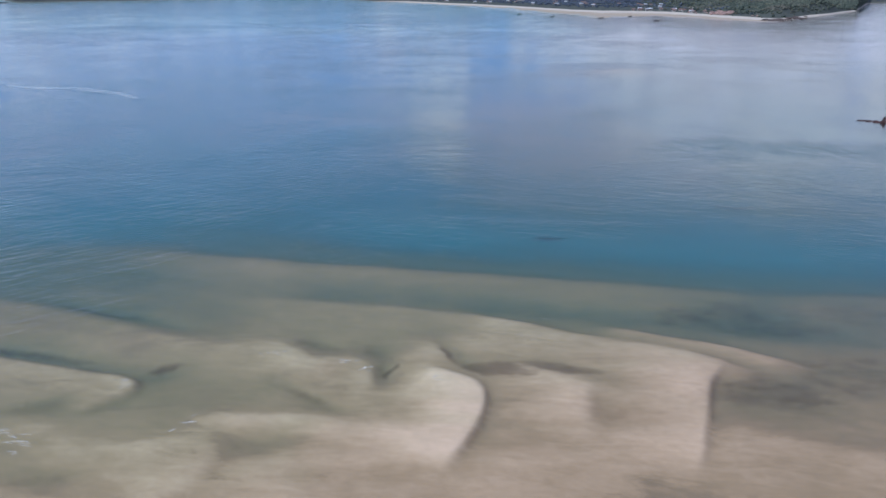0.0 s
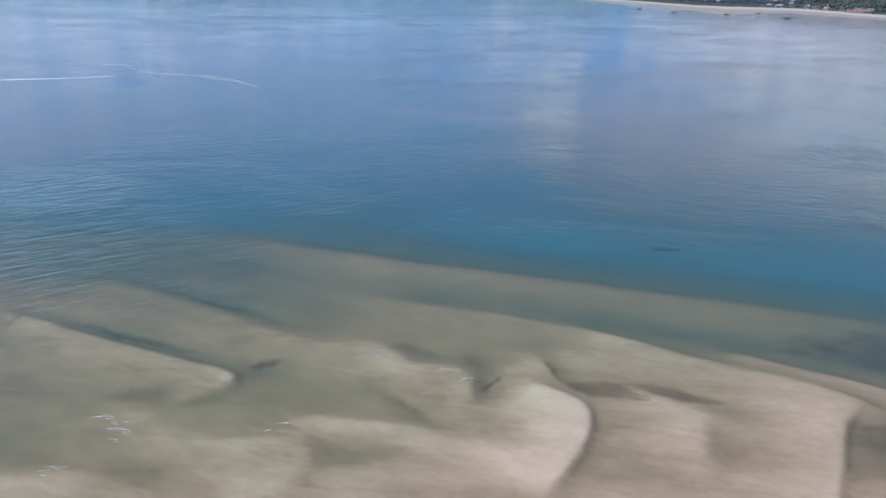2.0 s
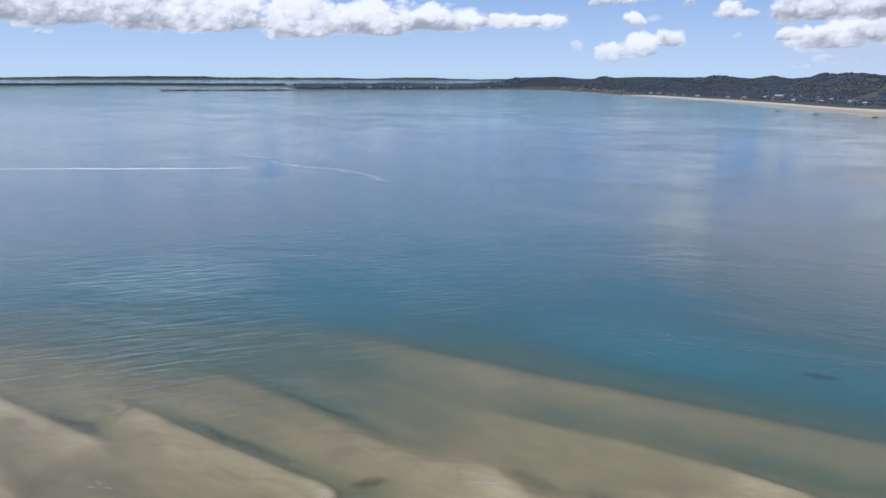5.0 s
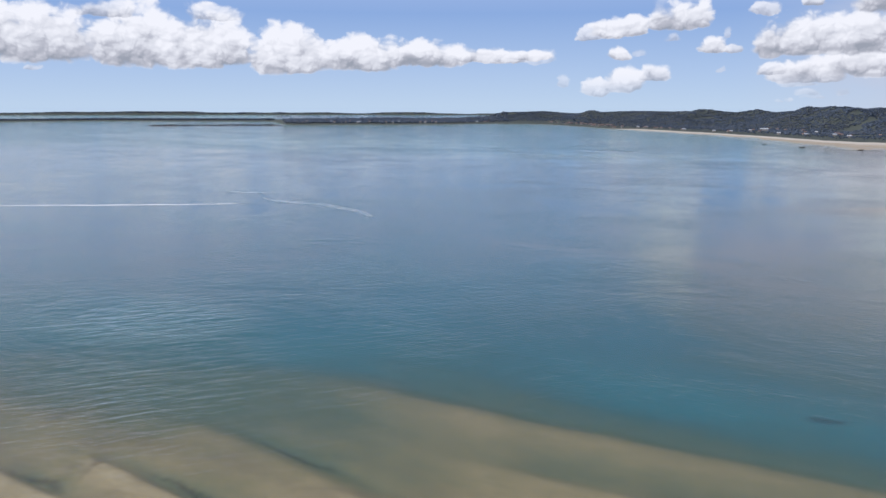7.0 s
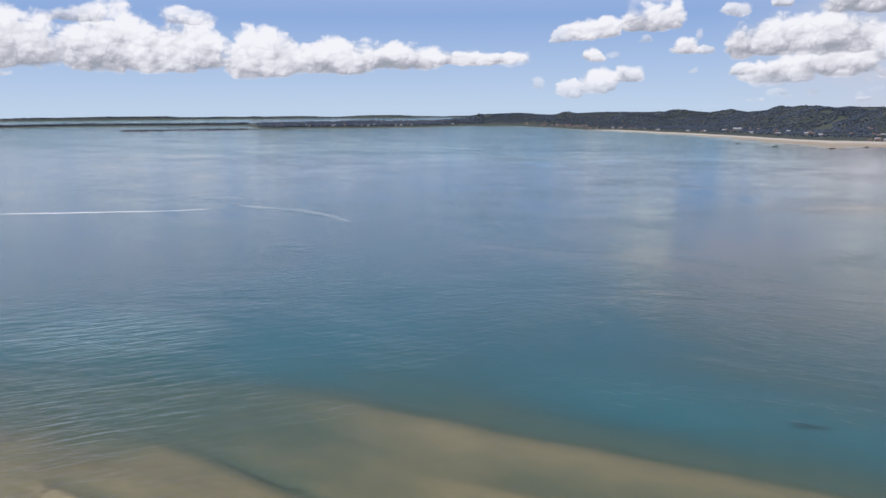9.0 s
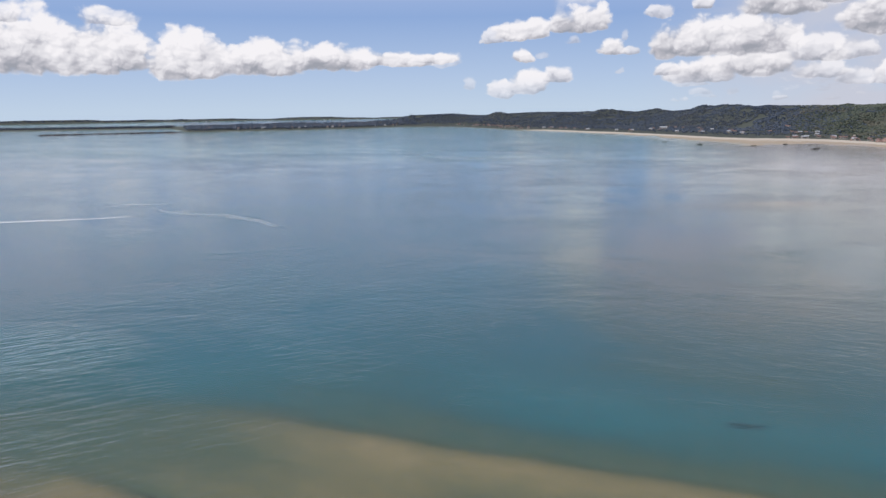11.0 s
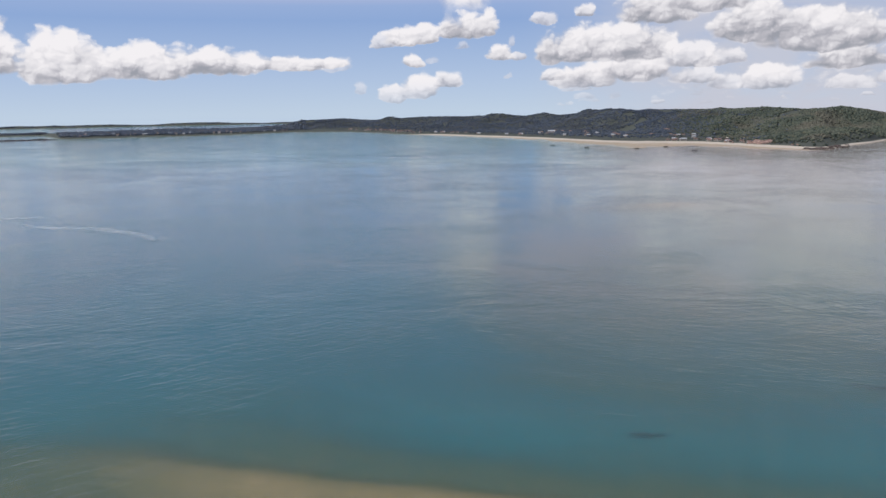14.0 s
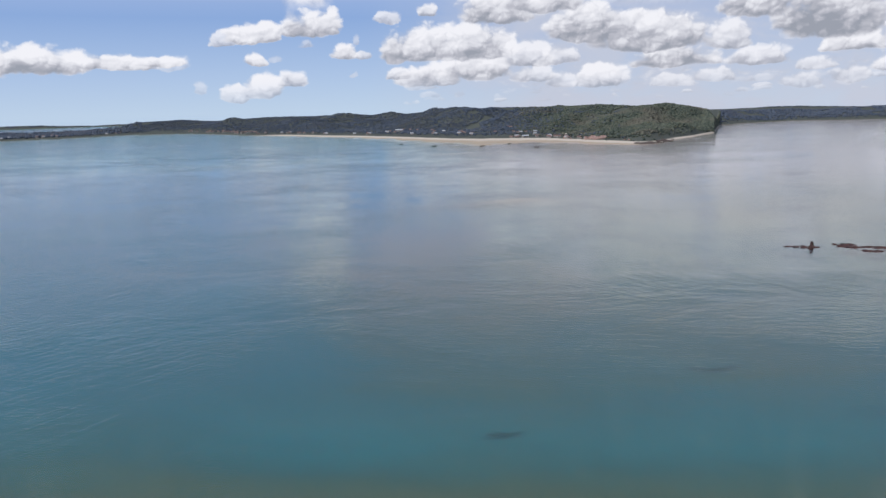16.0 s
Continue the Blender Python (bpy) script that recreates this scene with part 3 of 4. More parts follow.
# the coast, as seen from the drone's last place: degrees right of +y against metres
COAST = dict(
    at=(-62, -56, -49, -44, -38, -37, -30, -26, -21.6, -19.8, -17.9, -13.7, -9, -3.3, 0.8, 3.3, 7.1, 11.1, 14.6, 15.1, 16.2, 18, 19.3, 19.7, 20.8, 24.2, 29.7, 36),
    shore=(3100, 3040, 3070, 2960, 2900, 2380, 2396, 2443, 2600, 2560, 2513, 2113, 1850, 1602, 1421, 1387, 1366, 1249, 1165, 1180, 1260, 1400, 1560, 2020, 2144, 2341, 2382, 2300))
SKYLINE = dict(
    at=(-62, -55.5, -50, -45, -37, -30, -24.4, -22, -21.3, -18.1, -16.0, -12.5, -7.3, -4.8, -3.5, -2.4, 0.5, 1.7, 3.8, 9.1, 11.5, 14.2, 16.1, 17.5, 18.8, 19.45, 19.7, 20.6, 24.1, 25.5, 29.6, 36),
    up=(-1.0, -1.01, -0.92, -0.96, -0.99, -0.93, -0.95, -0.7, -0.49, -0.38, -0.53, -0.35, -0.33, -0.39, -0.18, -0.38, -0.12, -0.24, -0.08, -0.14, -0.04, -0.24, -0.08, -0.30, -0.57, -1.3, -0.74, -0.72, -0.64, -0.74, -0.68, -0.66))
RIDGE = dict(
    at=(-62, -37, -24, -20, -15, -8, 0, 6, 12, 16, 18.5, 19.4, 19.7, 36),
    back=(110, 130, 330, 700, 900, 950, 900, 760, 620, 480, 300, 70, 420, 500))
TREE = 3.0


def coast(x, y):
    r = np.hypot(x, y)
    a = np.degrees(np.arctan2(x, y))
    shore = np.interp(a, COAST["at"], COAST["shore"]) + 14 * fbm(a * 1.3, a * 0 + 2.0, 3, 71)
    back = np.interp(a, RIDGE["at"], RIDGE["back"])
    peak = 60 + (shore + back) * np.tan(np.radians(np.interp(a, SKYLINE["at"], SKYLINE["up"]))) - TREE
    return r, a, shore, back, peak


def relief(x, y):
    """Height of the ground above the water, everywhere."""
    z = seabed(x, y)
    r, a, shore, back, peak = coast(x, y)
    front = (y > 0) & (a > -62) & (a < 36)
    inland = np.where(front, r - shore, -1e4)
    # sand flats that dry out before the beach
    flats = smooth(a, -9, 0) * (1 - 0.75 * smooth(a, 7, 12)) * (1 - smooth(a, 13.0, 15.0))
    reach = 6 + 34 * (1 - smooth(a, 15, 18.5)) + 230 * flats
    z = np.where(front & (inland > -reach), np.maximum(z, 0.16 - 0.5 * np.clip(-inland / reach, 0, 1) ** 1.6 - 2.6 * smooth(-inland / reach, 0.75, 1.0) + 0.34 * fbm(x / 60, y / 110, 4, 17)), z)
    # far shallows along the coast
    z = np.where(front & (inland > -900) & (inland < 0) & (a < 17) & (a > -34), np.maximum(z, -3.0 - 1.8 * np.clip(-inland / 900, 0, 1) + 1.2 * fbm(x / 160, y / 60, 3, 19) - 4 * smooth(a, 11, 16) - 4 * smooth(-a, 22, 33)), z)
    for bx, by, wide, deep in ((-700, 1150, 260, 130), (-260, 930, 240, 70), (45, 505, 40, 22)):
        z = np.where(inland < 0, z + 2.2 * np.exp(-(((x - bx) / wide) ** 2) - ((y - by - 0.25 * (x - bx)) / deep) ** 2), z)
    f = np.clip(inland / back, 0, 1)
    plain = np.interp(a, (-20, -10, 0, 8, 14), (0.1, 0.35, 0.35, 0.2, 0.03))
    up = smooth(f, plain, 1.0)
    folds = 1 + (1.1 * fbm(x / 190, y / 230, 4, 41)) * (1 - smooth(f, 0.75, 1.0)) * smooth(f, plain, plain + 0.2)
    beach = np.interp(a, (-62, -22, -17, 14.5, 15.5, 19.35, 19.65), (2, 2, 30, 30, 12, 12, 3))
    hill = 0.45 + 1.1 * smooth(inland, 0, beach) + 2.0 * smooth(inland, beach, beach + np.where(a < -20, 5, 34)) + np.clip(peak - 3.5, 0, None) * up * folds
    hill = hill + 26 * fbm(x / 150, y / 170, 4, 61) * smooth(f, plain + 0.02, plain + 0.25) * (1 - smooth(f, 0.72, 0.98)) * smooth(peak, 15, 35)
    behind = np.clip((inland - back) / 420, 0, 1)
    strip = a < -20.5
    hill = hill * np.where(strip, 1 - smooth(behind, 0.05, 0.5) * 1.6, 1 - 0.75 * smooth(behind, 0.02, 1.0))
    hill = np.where(strip & (behind > 0.3), np.minimum(hill, -1.0), hill)
    z = np.where(inland > 0, hill, z)
    # low land at the very horizon
    rim = 60 + 4880 * np.tan(np.radians(-0.56 + 0.13 * fbm(a / 4, a * 0, 4, 91)))
    return np.where(front & (r > 4840), np.maximum(z, rim * smooth(r, 4840, 4880)), z)


def mesh_object(name, verts, faces, mat, shade=True, parent=None):
    me = bpy.data.meshes.new(name)
    faces = np.asarray(faces, np.int32)
    me.vertices.add(len(verts))
    me.vertices.foreach_set("co", np.asarray(verts, np.float32).ravel())
    k = faces.shape[1]
    me.loops.add(faces.size)
    me.loops.foreach_set("vertex_index", faces.ravel())
    me.polygons.add(len(faces))
    me.polygons.foreach_set("loop_start", np.arange(0, faces.size, k, dtype=np.int32))
    me.polygons.foreach_set("use_smooth", np.full(len(faces), shade))
    me.update(calc_edges=True)
    me.materials.append(mat)
    ob = new(name, me)
    ob.parent = parent
    return ob


# ---------------------------------------------------------------- ground: seabed, sand flats, beach and hills in one sheet
CENTRE = -62.0
spokes = np.radians(np.concatenate([np.arange(-64, 38, 0.13), np.arange(38, 296, 4.0)]))
rings = np.concatenate([[0.2], 14 * (4990 / 14) ** (np.arange(640) / 639)])


def polar_sheet(name, mat, spokes, rings, height):
    a, r = np.meshgrid(spokes, rings, indexing="xy")
    x, y = r * np.sin(a), CENTRE + r * np.cos(a)
    x, y = x.ravel(), y.ravel()
    z = height(x, y)
    rows, cols = len(rings), len(spokes)
    i, j = np.meshgrid(np.arange(rows - 1), np.arange(cols), indexing="ij")
    k = (j + 1) % cols
    quads = np.stack([i * cols + j, i * cols + k, (i + 1) * cols + k, (i + 1) * cols + j], -1).reshape(-1, 4)
    verts = np.column_stack([x, y, z])
    ob = mesh_object(name, verts, quads, mat)
    return ob, x, y, z


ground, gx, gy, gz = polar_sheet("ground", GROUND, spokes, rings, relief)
tagged(ground, "pale sand bars and seabed under clear shallow water", "seabed", kind="structure")


def patch(x, y, at, wide, deep, turn=0.0):
    c, s = math.cos(turn), math.sin(turn)
    u, v = (x - at[0]) * c + (y - at[1]) * s, -(x - at[0]) * s + (y - at[1]) * c
    return np.clip(1.15 - (u / wide) ** 2 - (v / deep) ** 2, 0, 1)


weed = np.zeros_like(gx)
for at, wide, deep, turn_by, strength in (((48, 94), 19, 10, -0.1, 0.66), ((66, 98), 16, 6, 0.0, 0.5), ((48, 64.5), 12, 10, -0.1, 0.72), ((64, 71), 18, 10, 0.1, 0.6), ((12.9, 144), 5.5, 2.6, 0, 0.95), ((64, 176), 11, 3, 0, 0.7), ((-5, 150), 30, 3.5, 0.5, 0.35), ((90, 150), 26, 5, 0.1, 0.5),
                                          ((-49.5, 56.8), 5.0, 1.7, 0.5, 0.95), ((-13.8, 62.5), 1.6, 5, 0.1, 0.85), ((-17, 69.5), 2.2, 3.2, 0.3, 0.6), ((-27, 69.5), 4.5, 2.2, -0.4, 0.55), ((-3.4, 69.6), 5.2, 1.4, -0.9, 0.8), ((5, 65.8), 7, 3.3, -0.25, 1.0), ((14, 67.2), 10, 2.1, -0.2, 0.8), ((21.5, 55), 2.0, 3.8, 0.1, 0.5), ((10, 90), 44, 2.2, -0.13, 0.4),
                                          ((-78, 60), 22, 1.4, -0.16, 0.8), ((-104, 57), 2.6, 6, 0.3, 0.7), ((-108, 52.4), 10, 1.6, -0.13, 0.8), ((-90, 52), 7, 1.8, -0.1, 0.5), ((-79, 25), 6.5, 2.8, 0.1, 0.75), ((-24, 52), 9, 1.3, -0.5, 0.6), ((-62, 44), 12, 2.6, 0.45, 0.45), ((-52, 27), 6, 2.6, 0.3, 0.5), ((-26, 38), 5, 2, 0.35, 0.4), ((-115, 34), 16, 5, -0.3, 0.8), ((-74, 79.2), 17, 1.2, -0.24, 0.75)):
    weed = np.maximum(weed, strength * patch(gx + (2 + 1.1 * deep) * fbm(gx / 8, gy / 6, 4, 8), gy + (1 + 0.7 * deep) * fbm(gx / 8, gy / 6, 4, 9), at, wide, deep, turn_by))
ground.data.attributes.new("weed", "FLOAT", "POINT").data.foreach_set("value", weed.astype(np.float32))

water, *_ = polar_sheet("water", WATER, np.radians(np.arange(0, 360, 3.0)), np.array([0.2, 20, 60, 120, 250, 500, 1000, 2000, 3500, 4960.0]), lambda x, y: np.zeros_like(x))
water.visible_shadow = False
tagged(water, "calm blue-green bay water with light ripples", "water", kind="structure")


# ---------------------------------------------------------------- woods
def ball(level):
    bm = bmesh.new()
    bmesh.ops.create_icosphere(bm, subdivisions=level, radius=1.0)
    bm.verts.ensure_lookup_table()
    v = np.array([p.co[:] for p in bm.verts])
    f = np.array([[p.index for p in q.verts] for q in bm.faces])
    bm.free()
    return v, f


def woods(name, mat, count, level, a0, a1, d0, d1, size, label, seed, gaps=0.0, flat=1.0, thin_left=0.01, thin_right=0.01):
    """Many rough crowns standing on the hills between two bearings, d0 m from the shore to d1 m past the ridge."""
    rng = np.random.default_rng(seed)
    a = rng.uniform(a0, a1, count * 3)
    f = np.sqrt(rng.uniform(0, 1, count * 3))
    x, y = np.sin(np.radians(a)), np.cos(np.radians(a))
    _, _, shore, back, _ = coast(x * 2000, y * 2000)
    d0 = np.interp(a, (9, 13.5), (d0, min(d0, 13)))
    r = shore + d0 + (back + d1 - d0) * (0.45 * f + 0.55 * rng.uniform(0, 1, count * 3))
    x, y = x * r, y * r
    keep = (fbm(x / 90, y / 90, 3, seed) > gaps - 0.5) & (relief(x, y) > 1.2) & (rng.uniform(0, 1, len(x)) < np.minimum((a - a0) / thin_left, (a1 - a) / thin_right))
    x, y = x[keep][:count], y[keep][:count]
    z = relief(x, y)
    v, t = ball(level)
    size = size * rng.uniform(0.65, 1.45, len(x)) ** 1.2
    lump = 1 + 0.24 * rng.standard_normal((len(x), len(v), 1)).clip(-1.6, 1.6) * (0.7 if level > 1 else 1.0)
    spin = rng.uniform(0, 6.28, len(x))
    px = v[None, :, :] * lump
    c, s = np.cos(spin)[:, None], np.sin(spin)[:, None]
    qx, qy = px[..., 0] * c - px[..., 1] * s, px[..., 0] * s + px[..., 1] * c
    tall = size * flat * rng.uniform(0.7, 1.15, len(x))
    verts = np.stack([qx * size[:, None] + x[:, None], qy * size[:, None] + y[:, None], px[..., 2] * tall[:, None] + (z + 0.85 * tall)[:, None]], -1).reshape(-1, 3)
    faces = (t[None] + (np.arange(len(x)) * len(v))[:, None, None]).reshape(-1, 3)
    return tagged(mesh_object(name, verts, faces, mat), label, "woodland", kind="stuff")


woods("forest", CANOPY, 25000, 1, 5.0, 19.45, 48, 40, 1.75, "dense green coastal forest on a rounded headland", 101, 0.1, flat=0.75, thin_left=7)
woods("forest", CANOPY, 2200, 1, 18.7, 19.68, 4, 20, 1.9, "green trees down the end of a headland", 107, 0.0, flat=0.8)
woods("forest", HAZED_CANOPY, 31000, 1, -21.0, 14.0, 60, 60, 1.9, "dark green scrub forest on low rolling hills", 102, 0.1, flat=0.5, thin_right=9)
woods("forest", HAZED_CANOPY, 6500, 1, -37.2, -20.8, 8, 0, 2.9, "dark trees on a low sandy spit", 103, 0.1, flat=0.7)
woods("forest", HAZED_CANOPY, 3000, 1, -61, -37.8, 5, 0, 3.0, "dark trees on a low far island", 104, 0.05, flat=0.7)
woods("forest", HAZED_CANOPY, 12000, 1, 19.7, 35.5, 6, 60, 2.4, "dark green forest on a far low shore", 105, 0.05, flat=0.6)

# trees at the horizon, in the same leaf colours with painted haze
rng = np.random.default_rng(106)
rim_a = np.radians(rng.uniform(-62, 36, 2600))
rim_r = rng.uniform(4868, 4885, 2600)
rim_x, rim_y = rim_r * np.sin(rim_a), rim_r * np.cos(rim_a)
rim_z = relief(rim_x, rim_y)
v, t = ball(1)
rim_size = rng.uniform(4, 7, 2600)
verts = np.stack([v[None, :, 0] * rim_size[:, None] * 1.6 + rim_x[:, None], v[None, :, 1] * rim_size[:, None] + rim_y[:, None], v[None, :, 2] * 3.0 + (rim_z - rng.uniform(0, 1, 2600) * np.clip(rim_z, 0, 12))[:, None]], -1).reshape(-1, 3)
tagged(mesh_object("forest", verts, (t[None] + (np.arange(2600) * len(v))[:, None, None]).reshape(-1, 3), HAZED_CANOPY, shade=False), "haze-tinted line of trees on the far shore", "woodland", kind="stuff")


# ---------------------------------------------------------------- parts and things
def part(name, bm, mat, parent, label=""):
    me = bpy.data.meshes.new(name)
    bm.to_mesh(me)
    bm.free()
    me.materials.append(mat)
    ob = new(name, me)
    ob.parent = parent
    if label:
        tagged(ob, label)
    return ob


def box_into(bm, size, at=(0, 0, 0), bevel=0.0):
    made = bmesh.ops.create_cube(bm, size=1.0, matrix=Matrix.Translation(at) @ Matrix.Diagonal((*size, 1)))
    if bevel:
        edges = list({e for v in made["verts"] for e in v.link_edges})
        bmesh.ops.bevel(bm, geom=edges, offset=bevel, segments=1, affect="EDGES")


def house(wide, deep, high, roof_mat, label):
    """A plain house: walls, a pitched roof with eaves, a door and windows towards the water."""
    base = new("house")
    bm = bmesh.new()
    box_into(bm, (wide, deep, high + 2.0), (0, 0, (high - 2.0) / 2), 0.06)
    part("wall", bm, PLASTER, base)
    bm = bmesh.new()
    w, d, rise = wide / 2 + 0.5, deep / 2 + 0.6, deep * 0.27
    rows = [[bm.verts.new((sx * w, y, high + z)) for y, z in ((-d, -0.1), (0, rise), (d, -0.1), (d, 0.14), (0, rise + 0.26), (-d, 0.14))] for sx in (-1, 1)]
    for k in range(6):
        bm.faces.new((rows[0][k], rows[0][(k + 1) % 6], rows[1][(k + 1) % 6], rows[1][k]))
    bm.faces.new(rows[0][::-1]), bm.faces.new(rows[1])
    bmesh.ops.recalc_face_normals(bm, faces=bm.faces)
    part("roof", bm, roof_mat, base)
    bm = bmesh.new()
    box_into(bm, (1.1, 0.12, 2.05), (0, -deep / 2 - 0.03, 1.03), 0.02)
    part("door", bm, DECK, base, "brown wooden door")
    for x in (-wide * 0.3, wide * 0.3):
        bm = bmesh.new()
        box_into(bm, (1.5, 0.1, 1.2), (x, -deep / 2 - 0.02, 1.6), 0.02)
        part("window", bm, DARK_GLASS, base, "dark glazed window")
    return tagged(base, label, "house")


HOUSES = [
    house(5.5, 4.6, 2.5, TILE, "small pale house with a red tiled roof"),
    house(6.5, 5.2, 2.7, SHEET, "pale house with a white sheet-metal roof"),
    house(5.6, 5, 4.6, TILE, "two-storey pale house with a red roof"),
]


def on_shore(bearing, inland):
    _, _, shore, back, _ = coast(np.array([math.sin(radians(bearing)) * 2000]), np.array([math.cos(radians(bearing)) * 2000]))
    r = shore[0] + inland
    x, y = math.sin(radians(bearing)) * r, math.cos(radians(bearing)) * r
    return x, y, float(relief(np.array([x]), np.array([y]))[0])


def stand(thing, bearing, inland, turn=0.0, group="", lift_by=0.0):
    x, y, z = on_shore(bearing, inland)
    ob = copy_thing(thing, pose(x, y, z + lift_by, 0, 0, turn - bearing))
    return tagged(ob, group=group)


def settlement(count, a0, a1, d0, d1, kinds, group, seed):
    rng = random.Random(seed)
    for _ in range(count):
        stand(HOUSES[rng.choice(kinds)], rng.uniform(a0, a1), rng.uniform(d0, d1), rng.uniform(-30, 30), group)


settlement(16, 5.0, 11.0, 40, 66, (0, 0, 1), "houses behind the headland beach", 1)
settlement(30, -5.0, 7.5, 150, 430, (1, 0, 0), "houses on the hillside", 2)
settlement(34, -17.8, -12.5, 40, 150, (0, 0, 2), "houses of the red-roofed town", 3)
settlement(14, -11.5, -4.0, 60, 160, (0, 1), "houses along the beach", 4)
settlement(34, -36.0, -22.0, 24, 90, (0, 1, 2), "houses on the sandy spit", 5)
big = house(17, 8, 3.2, SHEET, "long white-roofed hall among dark trees")
for old, (bearing, inland, lift_by) in zip((big,), ((-3.0, 330, 1.2),)):
    x, y, z = on_shore(bearing, inland)
    old.matrix_basis = pose(x, y, z + lift_by, 0, 0, 5)
for keep, (bearing, inland) in zip(HOUSES, ((8.0, 46), (9.2, 46), (-14.0, 60))):
    x, y, z = on_shore(bearing, inland)
    keep.matrix_basis = pose(x, y, z, 0, 0, -bearing)


def rock(name, mat, at, size, seed, label, group):
    """A worn rock: a lumpy, flattened, partly drowned boulder."""
    rng = np.random.default_rng(seed)
    v, f = ball(3)
    off = rng.uniform(0, 50, 2)
    r = 1 + 0.8 * fbm(v[:, 0] * 1.9 + off[0] + v[:, 2], v[:, 1] * 1.9 + off[1] - v[:, 2], 5, seed)
    v = v * r[:, None]
    ob = mesh_object(name, v * np.array(size), f, mat, shade=False)
    ob.matrix_basis = pose(*at, 0, 0, rng.uniform(-25, 25))
    return tagged(ob, label, "rock", group)


# the low brown reef that dries out on the right of the bay
rng = random.Random(8)
for k in range(64):
    f = (k / 63) ** 1.25
    x = 163 + 48 * f + rng.uniform(-1.5, 1.5)
    y = 308 - 24 * f + rng.choice((-1, 0.3, 1)) * 6.5 * max(0.06, 1 - 1.3 * f) + rng.gauss(0, 1.2)
    size = rng.uniform(0.6, 1.9)
    rock("rock", ROCK, (x, y, -0.12), (size * rng.uniform(1.3, 2.4), size * 0.8, rng.uniform(0.22, 0.55)), 300 + k, "low reddish-brown reef rock awash in calm water", "reef rocks")
for k, (x, y, sx, sy, sz) in enumerate(((142.3, 313.5, 2.0, 0.7, 0.3), (145.2, 312.6, 1.8, 0.9, 0.45), (147.8, 311, 2.0, 1.5, 0.6), (150.2, 310, 2.2, 1.1, 0.55), (150.9, 311, 0.6, 0.6, 2.1), (149.6, 309.2, 0.9, 0.6, 0.9), (152.6, 309.8, 1.1, 0.6, 0.3))):
    rock("rock", ROCK, (x, y, -0.05), (sx, sy, sz), 380 + k, "dark brown rock pinnacle awash in calm water", "pinnacle rocks")
# rocks on the spit below the headland
for k in range(26):
    f = k / 25
    a, d = 14.2 + 2.3 * f + rng.uniform(-0.1, 0.1), -18 + 34 * rng.random()
    x, y, z = on_shore(a, d)
    size = rng.uniform(2.0, 5.0)
    rock("rock", SHORE_ROCK, (x, y, max(z, -0.2)), (size * 1.3, size * 0.8, size * 0.36), 400 + k, "dark brown boulder on the headland spit", "spit boulders")
for k in range(22):
    a = rng.gauss(11.3, 0.35) if k < 13 else rng.uniform(9.0, 14.0)
    x, y, z = on_shore(a, rng.uniform(36, 62) if k < 13 else rng.uniform(36, 46))
    size = rng.uniform(1.6, 4.2) if k < 13 else rng.uniform(1.0, 2.2)
    rock("rock", CLIFF, (x, y, z + 1.2), (size * 1.5, size, size * 0.85), 450 + k, "pinkish weathered shore rock below the forest", "shore rocks")
# black reef before the far spit
for k in range(34):
    f = k / 33
    a = radians(-46 + 8.5 * f)
    r = 2345 + 25 * math.sin(3 * f) + rng.uniform(-15, 15)
    rock("rock", REEF, (r * math.sin(a), r * math.cos(a), 0.2), (rng.uniform(8, 16), rng.uniform(6, 10), rng.uniform(1.0, 2.8)), 500 + k, "low black reef rock off a sandy spit", "black reef")


def boat():
    """An open wooden fishing boat with a raised bow, thwarts and a short mast."""
    base = new("boat")
    bm = bmesh.new()
    stations = 11
    rings_in = []
    for k in range(stations):
        f = k / (stations - 1)
        x = -4 + 8 * f
        half = 1.15 * math.sin(math.pi * (0.12 + 0.88 * f) ** 0.8) ** 0.6 if f < 1 else 0.03
        half = max(half, 0.04)
        sheer = 0.75 + 0.7 * f ** 3
        rings_in.append([bm.verts.new(p) for p in ((x, -half, sheer), (x, -half * 0.75, 0.1), (x, 0, -0.2 + 0.25 * f ** 3), (x, half * 0.75, 0.1), (x, half, sheer), (x, half * 0.85, sheer - 0.02), (x, half * 0.6, 0.25), (x, -half * 0.6, 0.25), (x, -half * 0.85, sheer - 0.02))])
    for a, b in zip(rings_in, rings_in[1:]):
        for k in range(9):
            bm.faces.new((a[k], a[(k + 1) % 9], b[(k + 1) % 9], b[k]))
    bm.faces.new(rings_in[0]), bm.faces.new(rings_in[-1][::-1])
    bmesh.ops.recalc_face_normals(bm, faces=bm.faces)
    part("hull", bm, HULL, base)
    for x in (-2.2, 0.2, 2.0):
        bm = bmesh.new()
        box_into(bm, (0.35, 1.9, 0.07), (x, 0, 0.62), 0.015)
        part("thwart", bm, DECK, base)
    bm = bmesh.new()
    bmesh.ops.create_cone(bm, cap_ends=True, segments=8, radius1=0.07, radius2=0.04, depth=3.4, matrix=Matrix.Translation((0.9, 0, 2.2)))
    part("mast", bm, DECK, base)
    return tagged(base, "dark wooden fishing boat lying on pale sand flats", "boat", "fishing boats")


first_boat = boat()
for k, (x, y, turn_by) in enumerate(((-10, 1230, 10), (64, 1190, -20), (110, 1240, 35), (138, 1120, 5), (-66, 1310, -12))):
    z = float(relief(np.array([float(x)]), np.array([float(y)]))[0])
    m = pose(x, y, max(z, -0.1) + 0.25, 0, 0, turn_by)
    if k:
        copy_thing(first_boat, m)
    else:
        first_boat.matrix_basis = m


